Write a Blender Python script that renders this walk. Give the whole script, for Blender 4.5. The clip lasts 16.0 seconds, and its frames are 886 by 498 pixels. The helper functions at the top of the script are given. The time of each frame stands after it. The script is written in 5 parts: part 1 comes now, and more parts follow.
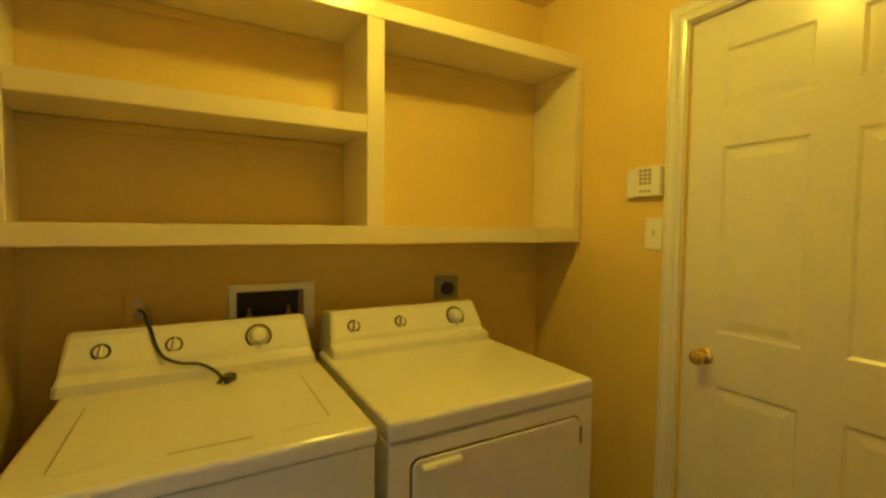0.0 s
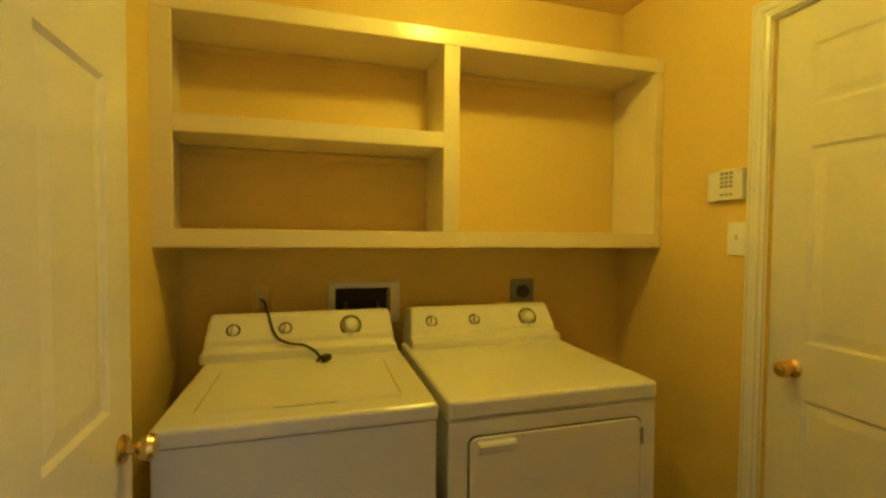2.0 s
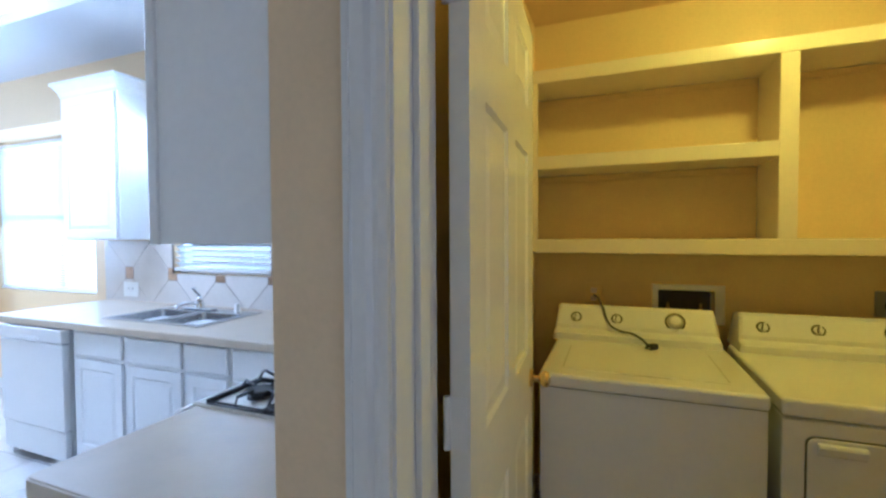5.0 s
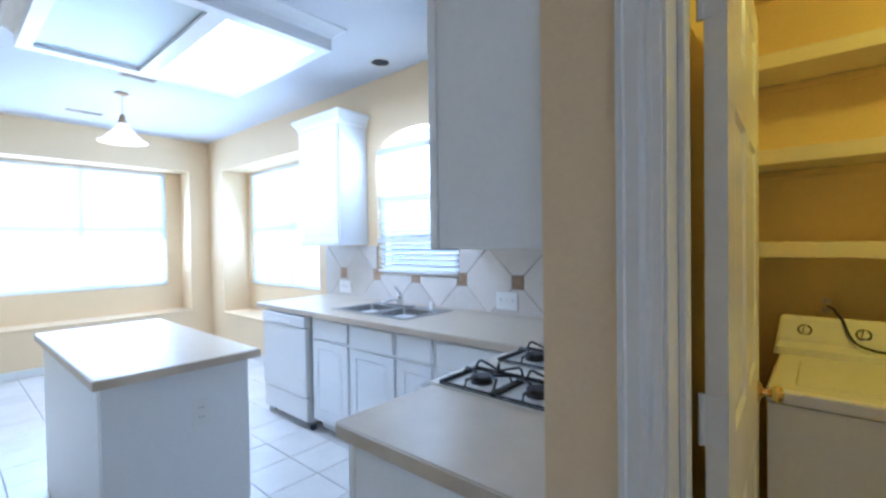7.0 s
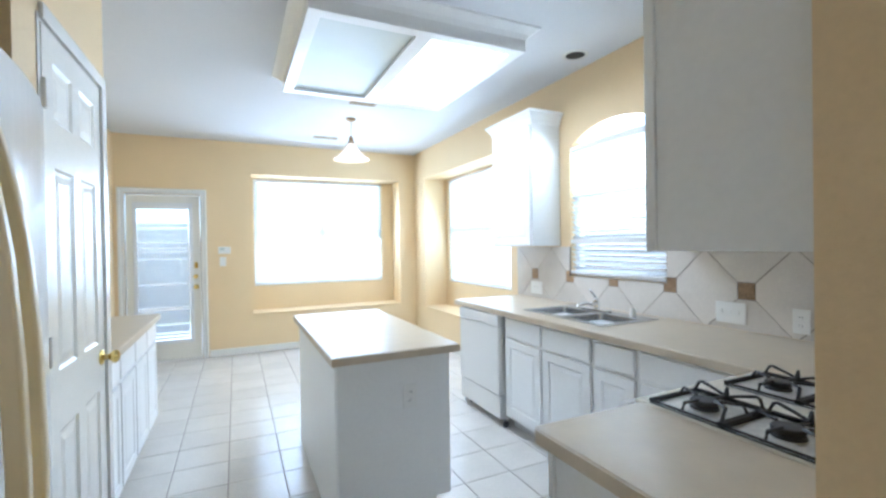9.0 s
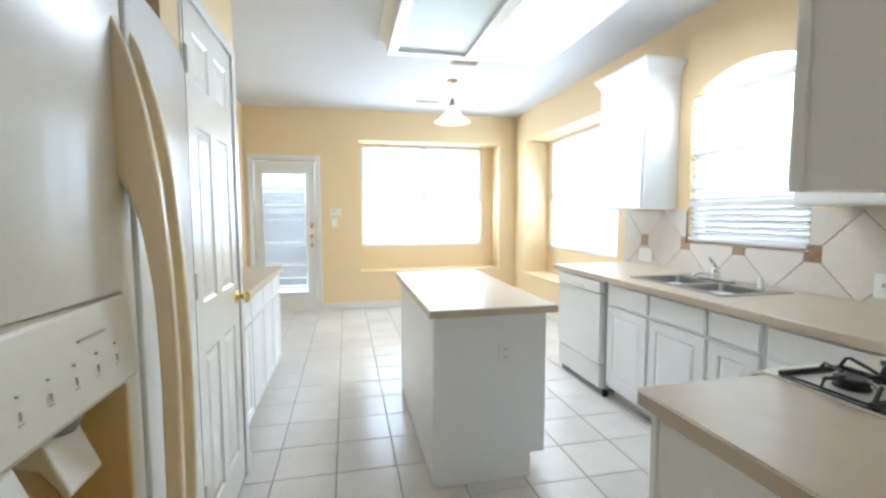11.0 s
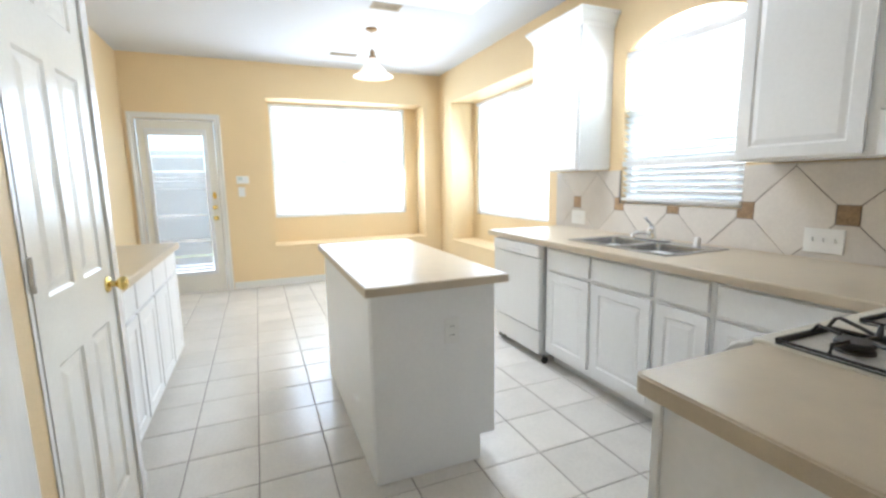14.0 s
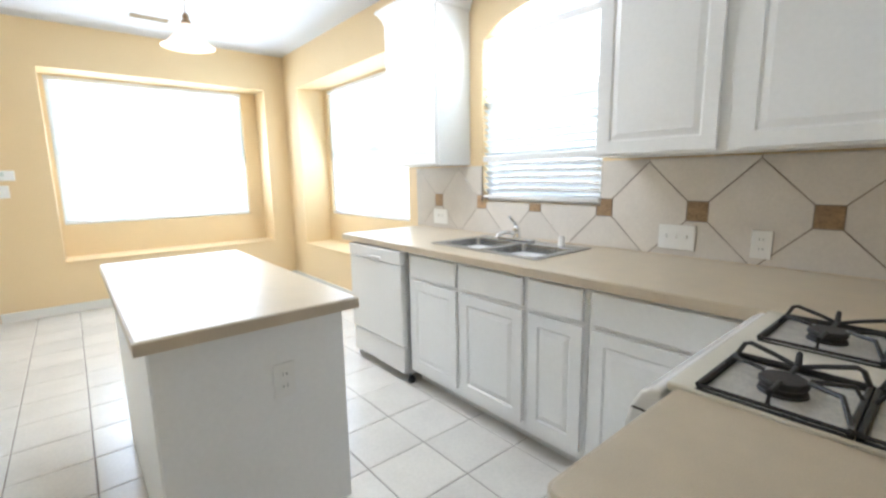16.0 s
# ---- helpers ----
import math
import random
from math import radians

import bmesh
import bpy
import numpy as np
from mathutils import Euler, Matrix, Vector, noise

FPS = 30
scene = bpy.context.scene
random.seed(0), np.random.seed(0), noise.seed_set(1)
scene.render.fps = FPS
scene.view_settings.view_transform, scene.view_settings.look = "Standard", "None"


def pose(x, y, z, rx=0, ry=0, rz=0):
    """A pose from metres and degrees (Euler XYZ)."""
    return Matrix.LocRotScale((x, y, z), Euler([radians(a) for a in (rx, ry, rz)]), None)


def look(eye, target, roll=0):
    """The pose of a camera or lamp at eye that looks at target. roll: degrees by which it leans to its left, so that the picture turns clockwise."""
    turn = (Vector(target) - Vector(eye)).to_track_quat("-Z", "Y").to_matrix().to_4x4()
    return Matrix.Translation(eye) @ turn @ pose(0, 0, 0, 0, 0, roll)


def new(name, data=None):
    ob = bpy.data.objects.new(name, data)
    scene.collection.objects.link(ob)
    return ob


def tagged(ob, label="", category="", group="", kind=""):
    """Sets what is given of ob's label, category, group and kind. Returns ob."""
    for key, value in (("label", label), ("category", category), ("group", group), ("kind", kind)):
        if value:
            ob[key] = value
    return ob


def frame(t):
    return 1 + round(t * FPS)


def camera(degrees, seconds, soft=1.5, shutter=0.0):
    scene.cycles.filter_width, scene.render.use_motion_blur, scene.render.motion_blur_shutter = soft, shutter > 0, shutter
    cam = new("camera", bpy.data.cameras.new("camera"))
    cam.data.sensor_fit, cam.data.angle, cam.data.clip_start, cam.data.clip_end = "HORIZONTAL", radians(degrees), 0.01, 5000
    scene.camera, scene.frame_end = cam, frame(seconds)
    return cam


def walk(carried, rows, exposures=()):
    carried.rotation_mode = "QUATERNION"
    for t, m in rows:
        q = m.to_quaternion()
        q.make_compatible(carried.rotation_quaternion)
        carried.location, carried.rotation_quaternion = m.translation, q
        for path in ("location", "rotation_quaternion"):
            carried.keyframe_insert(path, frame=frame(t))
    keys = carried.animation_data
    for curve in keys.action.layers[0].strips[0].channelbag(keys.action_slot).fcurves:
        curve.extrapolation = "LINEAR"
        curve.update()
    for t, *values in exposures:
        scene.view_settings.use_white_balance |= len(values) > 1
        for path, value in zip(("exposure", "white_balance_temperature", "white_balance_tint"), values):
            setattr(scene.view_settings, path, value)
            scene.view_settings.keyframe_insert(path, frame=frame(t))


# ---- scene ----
cam = camera(90.1, 16.0, 2.6)
PATH = [
    (0, (0.558, 0.523, 1.364), (1.532, 2.267, 1.269), 0.6),
    (0.5, (0.515, 0.506, 1.357), (1.527, 2.230, 1.279), 0.7),
    (1, (0.516, 0.485, 1.355), (1.483, 2.234, 1.286), 0.8),
    (1.5, (0.562, 0.432, 1.355), (1.354, 2.267, 1.289), 0.6),
    (2, (0.599, 0.347, 1.355), (1.156, 2.267, 1.291), 0.5),
    (2.5, (0.561, 0.274, 1.362), (0.939, 2.237, 1.286), 0.5),
    (3, (0.517, 0.173, 1.366), (0.695, 2.156, 1.290), 0.4),
    (3.5, (0.448, 0.072, 1.369), (0.461, 2.071, 1.293), 0.1),
    (4, (0.431, -0.043, 1.376), (0.232, 1.945, 1.296), 0.2),
    (4.5, (0.444, -0.073, 1.385), (-0.001, 1.875, 1.310), -0.2),
    (5, (0.482, -0.080, 1.386), (-0.239, 1.785, 1.327), -0.3),
    (7.5, (0.353, -0.312, 1.391), (-1.073, 1.091, 1.365), -0.9),
    (8, (0.332, -0.327, 1.390), (-1.228, 0.925, 1.375), -0.9),
    (8.5, (0.335, -0.301, 1.391), (-1.366, 0.754, 1.381), -1.1),
    (9, (0.337, -0.276, 1.392), (-1.474, 0.573, 1.374), -0.9),
    (9.5, (0.332, -0.266, 1.379), (-1.555, 0.398, 1.352), -0.6),
    (10, (0.328, -0.277, 1.371), (-1.602, 0.246, 1.320), -0.3),
    (12.5, (0.279, -0.251, 1.290), (-1.660, 0.168, 1.043), -1.1),
    (13, (0.207, -0.262, 1.289), (-1.703, 0.262, 1.014), -0.8),
    (13.5, (0.091, -0.264, 1.300), (-1.777, 0.387, 1.003), -1.0),
    (14, (0.019, -0.259, 1.298), (-1.808, 0.500, 1.000), -1.0),
    (14.5, (-0.097, -0.187, 1.295), (-1.881, 0.664, 0.991), -1.1),
    (15, (-0.197, -0.064, 1.288), (-1.937, 0.872, 0.979), -1.5),
    (15.5, (-0.251, 0.004, 1.293), (-1.914, 1.070, 0.975), -1.6),
    (16, (-0.320, 0.016, 1.296), (-1.834, 1.284, 0.972), -1.0),
]
EXPOSURES = [
    (0.0, 2.12, 5600, 10), (2.5, 2.1, 5450, 10), (3.5, 2.1, 4750, 10), (4.5, 2.14, 4280, 13), (5.0, 2.15, 4180, 14), (7.5, 2.1, 4380, 11), (8.5, 2.08, 4720, 8),
    (9.5, 2.16, 5050, 8), (12.5, 2.18, 5470, 10), (16.0, 2.2, 5530, 10),
]
walk(cam, [(t, look(eye, target, roll)) for t, eye, target, roll in PATH], EXPOSURES)

# ---- plan, in metres ----
WX, NY, SY = -5.944, 2.203, -1.56      # kitchen: west, north and south wall faces
CEIL, LCEIL = 2.76, 2.47
LX0, LX1, LY0, LY1 = 0.086, 2.094, 0.60, 2.275   # laundry room
JY = 0.45                              # south face of the wall between laundry and hall
DX0, DX1 = 0.208, 1.10                 # laundry doorway
HX1 = 1.75                             # hall's east wall
PY = -0.790                            # pantry front
REC = 0.335                            # depth of the window recesses
CT = 0.905                             # counter top height
F = 0.025                              # top of the floor tiles

# ---- world, sun, lamps ----
world = bpy.data.worlds.new("world")
scene.world = world
world.use_nodes = True
wn = world.node_tree
sky = wn.nodes.new("ShaderNodeTexSky")
sky.sky_type, sky.sun_disc = "NISHITA", False
sky.sun_elevation, sky.sun_rotation = radians(43), radians(133)
wn.links.new(sky.outputs[0], wn.nodes["Background"].inputs[0])
wn.nodes["Background"].inputs[1].default_value = 0.15


def lamp(name, kind, m, energy, color=(1, 1, 1), **kw):
    d = bpy.data.lights.new(name, kind)
    d.energy, d.color = energy, color
    ob = new(name, d)
    ob.matrix_world = m
    return d, ob


d, _ = lamp("sun", "SUN", look((0, 0, 9), (-7.0, 6.5, 0)), 5, (1, 0.95, 0.88))
d.angle = radians(0.5)


def window_lamp(name, centre, toward, w, h, energy, color=(0.90, 0.95, 1.0)):
    d, ob = lamp(name, "AREA", look(centre, toward), energy, color)
    d.shape, d.size, d.size_y = "RECTANGLE", w, h
    return ob


window_lamp("daylight_west_window", (WX - REC + 0.02, 0.89, 1.60), (-2.5, 0.89, 0.4), 1.75, 1.34, 10.8, (0.84, 0.90, 1.0))
window_lamp("daylight_north_window", (-4.46, NY + REC - 0.02, 1.6), (-4.46, 0, 0.7), 1.9, 1.36, 7.5, (0.82, 0.90, 1.0))
window_lamp("skylight_outside_west", (WX - REC - 0.32, 0.89, 1.75), (0, 0.89, 1.55), 2.2, 1.9, 20)
window_lamp("skylight_outside_north", (-4.46, NY + REC + 0.32, 1.75), (-4.46, 0, 1.55), 2.4, 1.9, 20)
window_lamp("skylight_outside_sink", (-2.045, NY + 0.40, 2.21), (-2.045, 0, 2.21), 1.5, 0.95, 34, (0.96, 0.98, 1.0))
# added fill at the hall's closed east end, no source known there
window_lamp("daylight_from_next_room", (HX1 - 0.05, -0.55, 1.3), (0, -0.35, 1.2), 1.6, 1.9, 1.35, (0.97, 0.96, 0.93))
window_lamp("skylight_outside_back_door", (WX - 0.95, -1.067, 2.65), (WX, -1.067, 0.9), 1.6, 1.0, 16, (0.76, 0.86, 1.0))
d, _ = lamp("ceiling_fixture_tubes", "AREA", look((-2.67, 1.08, 2.60), (-2.67, 1.08, 0)), 5.2, (1.0, 0.98, 0.95))
d.shape, d.size, d.size_y = "RECTANGLE", 1.1, 0.5
d, _ = lamp("laundry_bulb", "POINT", pose(1.13, 1.43, 2.40), 4.9, (1.0, 0.725, 0.064))
d.shadow_soft_size = 0.06
d, _ = lamp("pendant_bulb", "POINT", pose(-4.38, 0.87, 2.42), 0.8, (1.0, 0.80, 0.55))
d.shadow_soft_size = 0.035


# ---- materials ----
def material(name, color, rough=0.5, metal=0.0, vary=0.05, scale=3.0, fine=60.0, bump=0.1, bump_scale=None, rnd=0.0, coat=0.0, spec=0.5, dark=None):
    """Two scales of variation in colour, fine bump, and an optional shift from piece to piece."""
    m = bpy.data.materials.new(name)
    m.use_nodes = True
    n, l = m.node_tree.nodes, m.node_tree.links
    b = n["Principled BSDF"]
    co = n.new("ShaderNodeTexCoord").outputs["Object"]
    geo = n.new("ShaderNodeNewGeometry").outputs["Position"]
    big = n.new("ShaderNodeTexNoise")
    big.inputs["Scale"].default_value, big.inputs["Detail"].default_value = scale, 5
    sml = n.new("ShaderNodeTexNoise")
    sml.inputs["Scale"].default_value, sml.inputs["Detail"].default_value = fine, 3
    l.new(geo, big.inputs["Vector"])
    l.new(geo, sml.inputs["Vector"])
    add = n.new("ShaderNodeMath")
    add.operation = "ADD"
    l.new(big.outputs["Fac"], add.inputs[0])
    l.new(sml.outputs["Fac"], add.inputs[1])
    rng = n.new("ShaderNodeMapRange")
    rng.inputs["From Min"].default_value, rng.inputs["From Max"].default_value = 0.6, 1.4
    l.new(add.outputs[0], rng.inputs["Value"])
    mix = n.new("ShaderNodeMix")
    mix.data_type = "RGBA"
    lo = dark or tuple(c * (1 - 2 * vary) for c in color)
    hi = color if dark else tuple(min(1, c * (1 + vary)) for c in color)
    mix.inputs["A"].default_value, mix.inputs["B"].default_value = (*lo, 1), (*hi, 1)
    l.new(rng.outputs["Result"], mix.inputs["Factor"])
    out = mix.outputs["Result"]
    if rnd:
        info = n.new("ShaderNodeObjectInfo")
        r2 = n.new("ShaderNodeMapRange")
        r2.inputs["To Min"].default_value, r2.inputs["To Max"].default_value = 1 - rnd, 1 + rnd
        l.new(info.outputs["Random"], r2.inputs["Value"])
        hsv = n.new("ShaderNodeHueSaturation")
        l.new(r2.outputs["Result"], hsv.inputs["Value"])
        l.new(out, hsv.inputs["Color"])
        out = hsv.outputs["Color"]
    l.new(out, b.inputs["Base Color"])
    rr = n.new("ShaderNodeMapRange")
    rr.inputs["From Min"].default_value, rr.inputs["From Max"].default_value = 0.3, 0.7
    rr.inputs["To Min"].default_value, rr.inputs["To Max"].default_value = max(0.02, rough - 0.015), min(1, rough + 0.02)
    l.new(big.outputs["Fac"], rr.inputs["Value"])
    l.new(rr.outputs["Result"], b.inputs["Roughness"])
    b.inputs["Metallic"].default_value = metal
    b.inputs["Specular IOR Level"].default_value = spec
    b.inputs["Coat Weight"].default_value = coat
    b.inputs["Coat Roughness"].default_value = 0.08
    if bump:
        bt = sml
        if bump_scale:
            bt = n.new("ShaderNodeTexNoise")
            bt.inputs["Scale"].default_value, bt.inputs["Detail"].default_value = bump_scale, 4
            l.new(geo, bt.inputs["Vector"])
        bp = n.new("ShaderNodeBump")
        bp.inputs["Strength"].default_value, bp.inputs["Distance"].default_value = bump, 0.002
        l.new(bt.outputs["Fac"], bp.inputs["Height"])
        l.new(bp.outputs["Normal"], b.inputs["Normal"])
    return m


M_SHELF = material("cream_shelf_paint", (0.80, 0.71, 0.42), 0.22, vary=0.02, bump=0.06, bump_scale=35)
# kitchen's cream paint again, with the bulb's amber light put into the colour
M_WALLL = material("cream_paint_bulb_tinted", (0.77, 0.58, 0.105), 0.50, vary=0.03, scale=1.6, fine=90, bump=0.35, bump_scale=130)
M_WALL = material("cream_wall_paint", (0.79, 0.61, 0.345), 0.55, vary=0.03, scale=1.6, fine=90, bump=0.35, bump_scale=130)
M_CEIL = material("white_ceiling_paint", (0.655, 0.655, 0.655), 0.8, vary=0.02, scale=1.2, bump=0.5, bump_scale=90)
M_TRIM = material("white_gloss_trim", (0.80, 0.78, 0.72), 0.21, vary=0.025, bump=0.08, bump_scale=35)
M_DOOR = material("white_door_enamel", (0.80, 0.77, 0.68), 0.25, vary=0.025, bump=0.15, bump_scale=28)
M_CAB = material("white_cabinet_paint", (0.87, 0.865, 0.84), 0.30, vary=0.02, bump=0.12, bump_scale=30)
# greyer than the cabinet white: the toe space's shade is in this colour
M_TOE = material("toe_kick_shade_tone", (0.74, 0.72, 0.68), 0.6, vary=0.06)
M_COUNTER = material("beige_laminate", (0.58, 0.49, 0.35), 0.30, vary=0.06, scale=12, fine=420, bump=0.03)
M_EDGE = material("laminate_edge", (0.57, 0.48, 0.345), 0.35, vary=0.06, scale=12, fine=420, bump=0.03)
M_FLOOR = material("glazed_floor_tile", (0.70, 0.66, 0.59), 0.22, vary=0.05, scale=5, fine=70, bump=0.12, bump_scale=18, rnd=0.05)
M_GROUT = material("dark_grout", (0.27, 0.23, 0.19), 0.9, vary=0.15, scale=8, fine=200, bump=0.4)
M_SPLASH = material("cream_splash_tile", (0.70, 0.65, 0.58), 0.25, vary=0.04, scale=9, fine=80, bump=0.12, bump_scale=22, rnd=0.03)
M_SPLASHG = material("brown_splash_grout", (0.30, 0.24, 0.18), 0.9, vary=0.15, fine=200, bump=0.3)
M_ACCENT = material("brown_slate_accent", (0.42, 0.27, 0.14), 0.4, vary=0.25, scale=25, fine=90, bump=0.3, rnd=0.25)
M_APPL = material("white_appliance_enamel", (0.79, 0.775, 0.74), 0.23, vary=0.015, bump=0.02, coat=0.3)
M_FRIDGE = material("white_fridge_enamel", (0.78, 0.77, 0.72), 0.24, vary=0.015, bump=0.12, bump_scale=170, coat=0.15)
M_HANDLE = material("almond_handle_plastic", (0.80, 0.70, 0.50), 0.30, vary=0.02, bump=0.02)
M_FAINT = material("faint_grey_print", (0.50, 0.49, 0.46), 0.5, vary=0.05)
M_PAN = material("stained_steel_pan", (0.74, 0.72, 0.66), 0.34, metal=0.35, vary=0.15, scale=30, fine=200, bump=0.1)
M_SEAM = material("dark_seam", (0.05, 0.045, 0.04), 0.7, vary=0.1)
M_GREYP = material("grey_gasket", (0.30, 0.31, 0.32), 0.6, vary=0.1)
M_BRASS = material("polished_brass", (0.80, 0.61, 0.20), 0.18, metal=1.0, vary=0.05, bump=0.03)
M_STEEL = material("brushed_steel", (0.50, 0.51, 0.52), 0.24, metal=1.0, vary=0.06, scale=20, fine=260, bump=0.06)
M_CHROME = material("chrome", (0.80, 0.81, 0.82), 0.08, metal=1.0, vary=0.02, bump=0.0)
M_IRON = material("black_cast_iron", (0.03, 0.03, 0.03), 0.45, vary=0.2, fine=300, bump=0.3)
M_BURNER = material("burner_cap_iron", (0.045, 0.042, 0.04), 0.55, vary=0.25, fine=200, bump=0.2)
M_PLAST = material("white_plastic_plate", (0.85, 0.84, 0.80), 0.35, vary=0.02, bump=0.02)
M_BLACK = material("black_plastic", (0.02, 0.02, 0.022), 0.45, vary=0.1, bump=0.05)
M_PRINT = material("grey_print", (0.30, 0.29, 0.28), 0.6, vary=0.1)
M_BLIND = material("white_blind_slat", (0.80, 0.79, 0.76), 0.45, vary=0.02, bump=0.03)
M_VINYL = material("white_vinyl_frame", (0.75, 0.75, 0.74), 0.4, vary=0.03)
M_BRONZE = material("aged_bronze", (0.36, 0.25, 0.14), 0.35, metal=0.8, vary=0.1, bump=0.03)
M_COOK = material("almond_cooktop_enamel", (0.75, 0.71, 0.60), 0.2, vary=0.02, bump=0.02, coat=0.3)
M_VENT = material("tan_vent_paint", (0.42, 0.33, 0.20), 0.5, vary=0.08)
M_GROUND = material("dry_lawn", (0.16, 0.17, 0.08), 0.95, vary=0.3, scale=1.5, fine=40, bump=0.6)
M_PATIO = material("patio_concrete", (0.42, 0.40, 0.37), 0.9, vary=0.12, scale=2, fine=60, bump=0.4)
M_FENCE = material("weathered_fence_board", (0.22, 0.175, 0.13), 0.85, vary=0.2, scale=6, fine=50, bump=0.4, rnd=0.12)


def glass():
    m = bpy.data.materials.new("window_glass")
    m.use_nodes = True
    n, l = m.node_tree.nodes, m.node_tree.links
    n.remove(n["Principled BSDF"])
    t, g, x = n.new("ShaderNodeBsdfTransparent"), n.new("ShaderNodeBsdfGlossy"), n.new("ShaderNodeMixShader")
    t.inputs[0].default_value = (0.95, 0.97, 0.96, 1)
    g.inputs["Roughness"].default_value = 0.02
    x.inputs[0].default_value = 0.04
    l.new(t.outputs[0], x.inputs[1])
    l.new(g.outputs[0], x.inputs[2])
    l.new(x.outputs[0], n["Material Output"].inputs[0])
    return m


def glowing(name, color, strength):
    m = bpy.data.materials.new(name)
    m.use_nodes = True
    b = m.node_tree.nodes["Principled BSDF"]
    b.inputs["Base Color"].default_value = (*color, 1)
    b.inputs["Emission Color"].default_value = (*color, 1)
    b.inputs["Emission Strength"].default_value = strength
    b.inputs["Roughness"].default_value = 0.3
    return m


def thin_slat(name, through_light):
    """Thin white vinyl that lets part of the daylight through."""
    m = bpy.data.materials.new(name)
    m.use_nodes = True
    n, l = m.node_tree.nodes, m.node_tree.links
    p = n["Principled BSDF"]
    p.inputs["Base Color"].default_value = (0.82, 0.82, 0.80, 1)
    p.inputs["Roughness"].default_value = 0.45
    t, x = n.new("ShaderNodeBsdfTranslucent"), n.new("ShaderNodeMixShader")
    t.inputs[0].default_value = (0.9, 0.9, 0.88, 1)
    x.inputs[0].default_value = through_light
    l.new(p.outputs[0], x.inputs[1])
    l.new(t.outputs[0], x.inputs[2])
    l.new(x.outputs[0], n["Material Output"].inputs[0])
    return m


M_SLAT = thin_slat("translucent_blind_slat", 0.5)
M_FAUX = thin_slat("thick_blind_slat", 0.36)
M_GLASS = glass()
M_LIT = glowing("lit_diffuser", (1.0, 0.99, 0.96), 0.9)
M_UNLIT = material("frosted_diffuser", (0.62, 0.66, 0.62), 0.35, vary=0.04, fine=240, bump=0.2)
M_SHADE = glowing("frosted_glass_shade", (1.0, 0.86, 0.66), 0.14)
M_NICHE = material("amber_niche_plastic", (0.74, 0.56, 0.30), 0.4, vary=0.02, bump=0.02)
M_LED = glowing("indicator_light", (0.32, 0.50, 0.28), 0.01)
M_LEDR = glowing("red_indicator_light", (0.55, 0.25, 0.2), 0.02)


# ---- mesh helpers ----
def box(bm, x0, x1, y0, y1, z0, z1, m=None):
    vs = [bm.verts.new((x, y, z)) for x in (x0, x1) for y in (y0, y1) for z in (z0, z1)]
    for f in ((0, 1, 3, 2), (4, 6, 7, 5), (0, 4, 5, 1), (2, 3, 7, 6), (0, 2, 6, 4), (1, 5, 7, 3)):
        bm.faces.new([vs[i] for i in f])
    if m is not None:
        bmesh.ops.transform(bm, matrix=m, verts=vs)
    return vs


def boxes(*args):
    bm = bmesh.new()
    for a in args:
        box(bm, *a)
    return bm


def prism(bm, pts, d0, d1, axis="y"):
    """A polygon of (u, v) pulled from d0 to d1 along an axis. x: (y, z), y: (x, z), z: (x, y)."""
    def at(u, v, d):
        return {"x": (d, u, v), "y": (u, d, v), "z": (u, v, d)}[axis]
    a = [bm.verts.new(at(u, v, d0)) for u, v in pts]
    b = [bm.verts.new(at(u, v, d1)) for u, v in pts]
    bm.faces.new(a)
    bm.faces.new(b[::-1])
    for i in range(len(pts)):
        j = (i + 1) % len(pts)
        bm.faces.new((a[i], b[i], b[j], a[j]))
    return a + b


def lathe(bm, profile, m, seg=24):
    """Turns (radius, height) points about local z, then places them by m."""
    rings = []
    for r, h in profile:
        if r < 1e-6:
            rings.append([bm.verts.new((0, 0, h))])
        else:
            rings.append([bm.verts.new((r * math.cos(2 * math.pi * i / seg), r * math.sin(2 * math.pi * i / seg), h)) for i in range(seg)])
    for a, b in zip(rings, rings[1:]):
        for i in range(seg):
            j = (i + 1) % seg
            q = [a[i % len(a)], a[j % len(a)], b[j % len(b)], b[i % len(b)]]
            q = [v for k, v in enumerate(q) if v not in q[:k]]
            if len(q) > 2:
                bm.faces.new(q)
    bmesh.ops.transform(bm, matrix=m, verts=[v for r in rings for v in r])


def tube(bm, pts, r, seg=8, flat=1.0):
    """A rounded bar along points; flat squeezes it upright."""
    pts = [Vector(p) for p in pts]
    rings = []
    for i, p in enumerate(pts):
        t = (pts[min(i + 1, len(pts) - 1)] - pts[max(i - 1, 0)]).normalized()
        up = Vector((0, 0, 1)) if abs(t.z) < 0.9 else Vector((0, 1, 0))
        a = t.cross(up).normalized()
        b = a.cross(t)
        rings.append([bm.verts.new(p + r * (math.cos(2 * math.pi * k / seg) * a + flat * math.sin(2 * math.pi * k / seg) * b)) for k in range(seg)])
    for q, w in zip(rings, rings[1:]):
        for k in range(seg):
            j = (k + 1) % seg
            bm.faces.new((q[k], q[j], w[j], w[k]))
    bm.faces.new(rings[0][::-1])
    bm.faces.new(rings[-1])


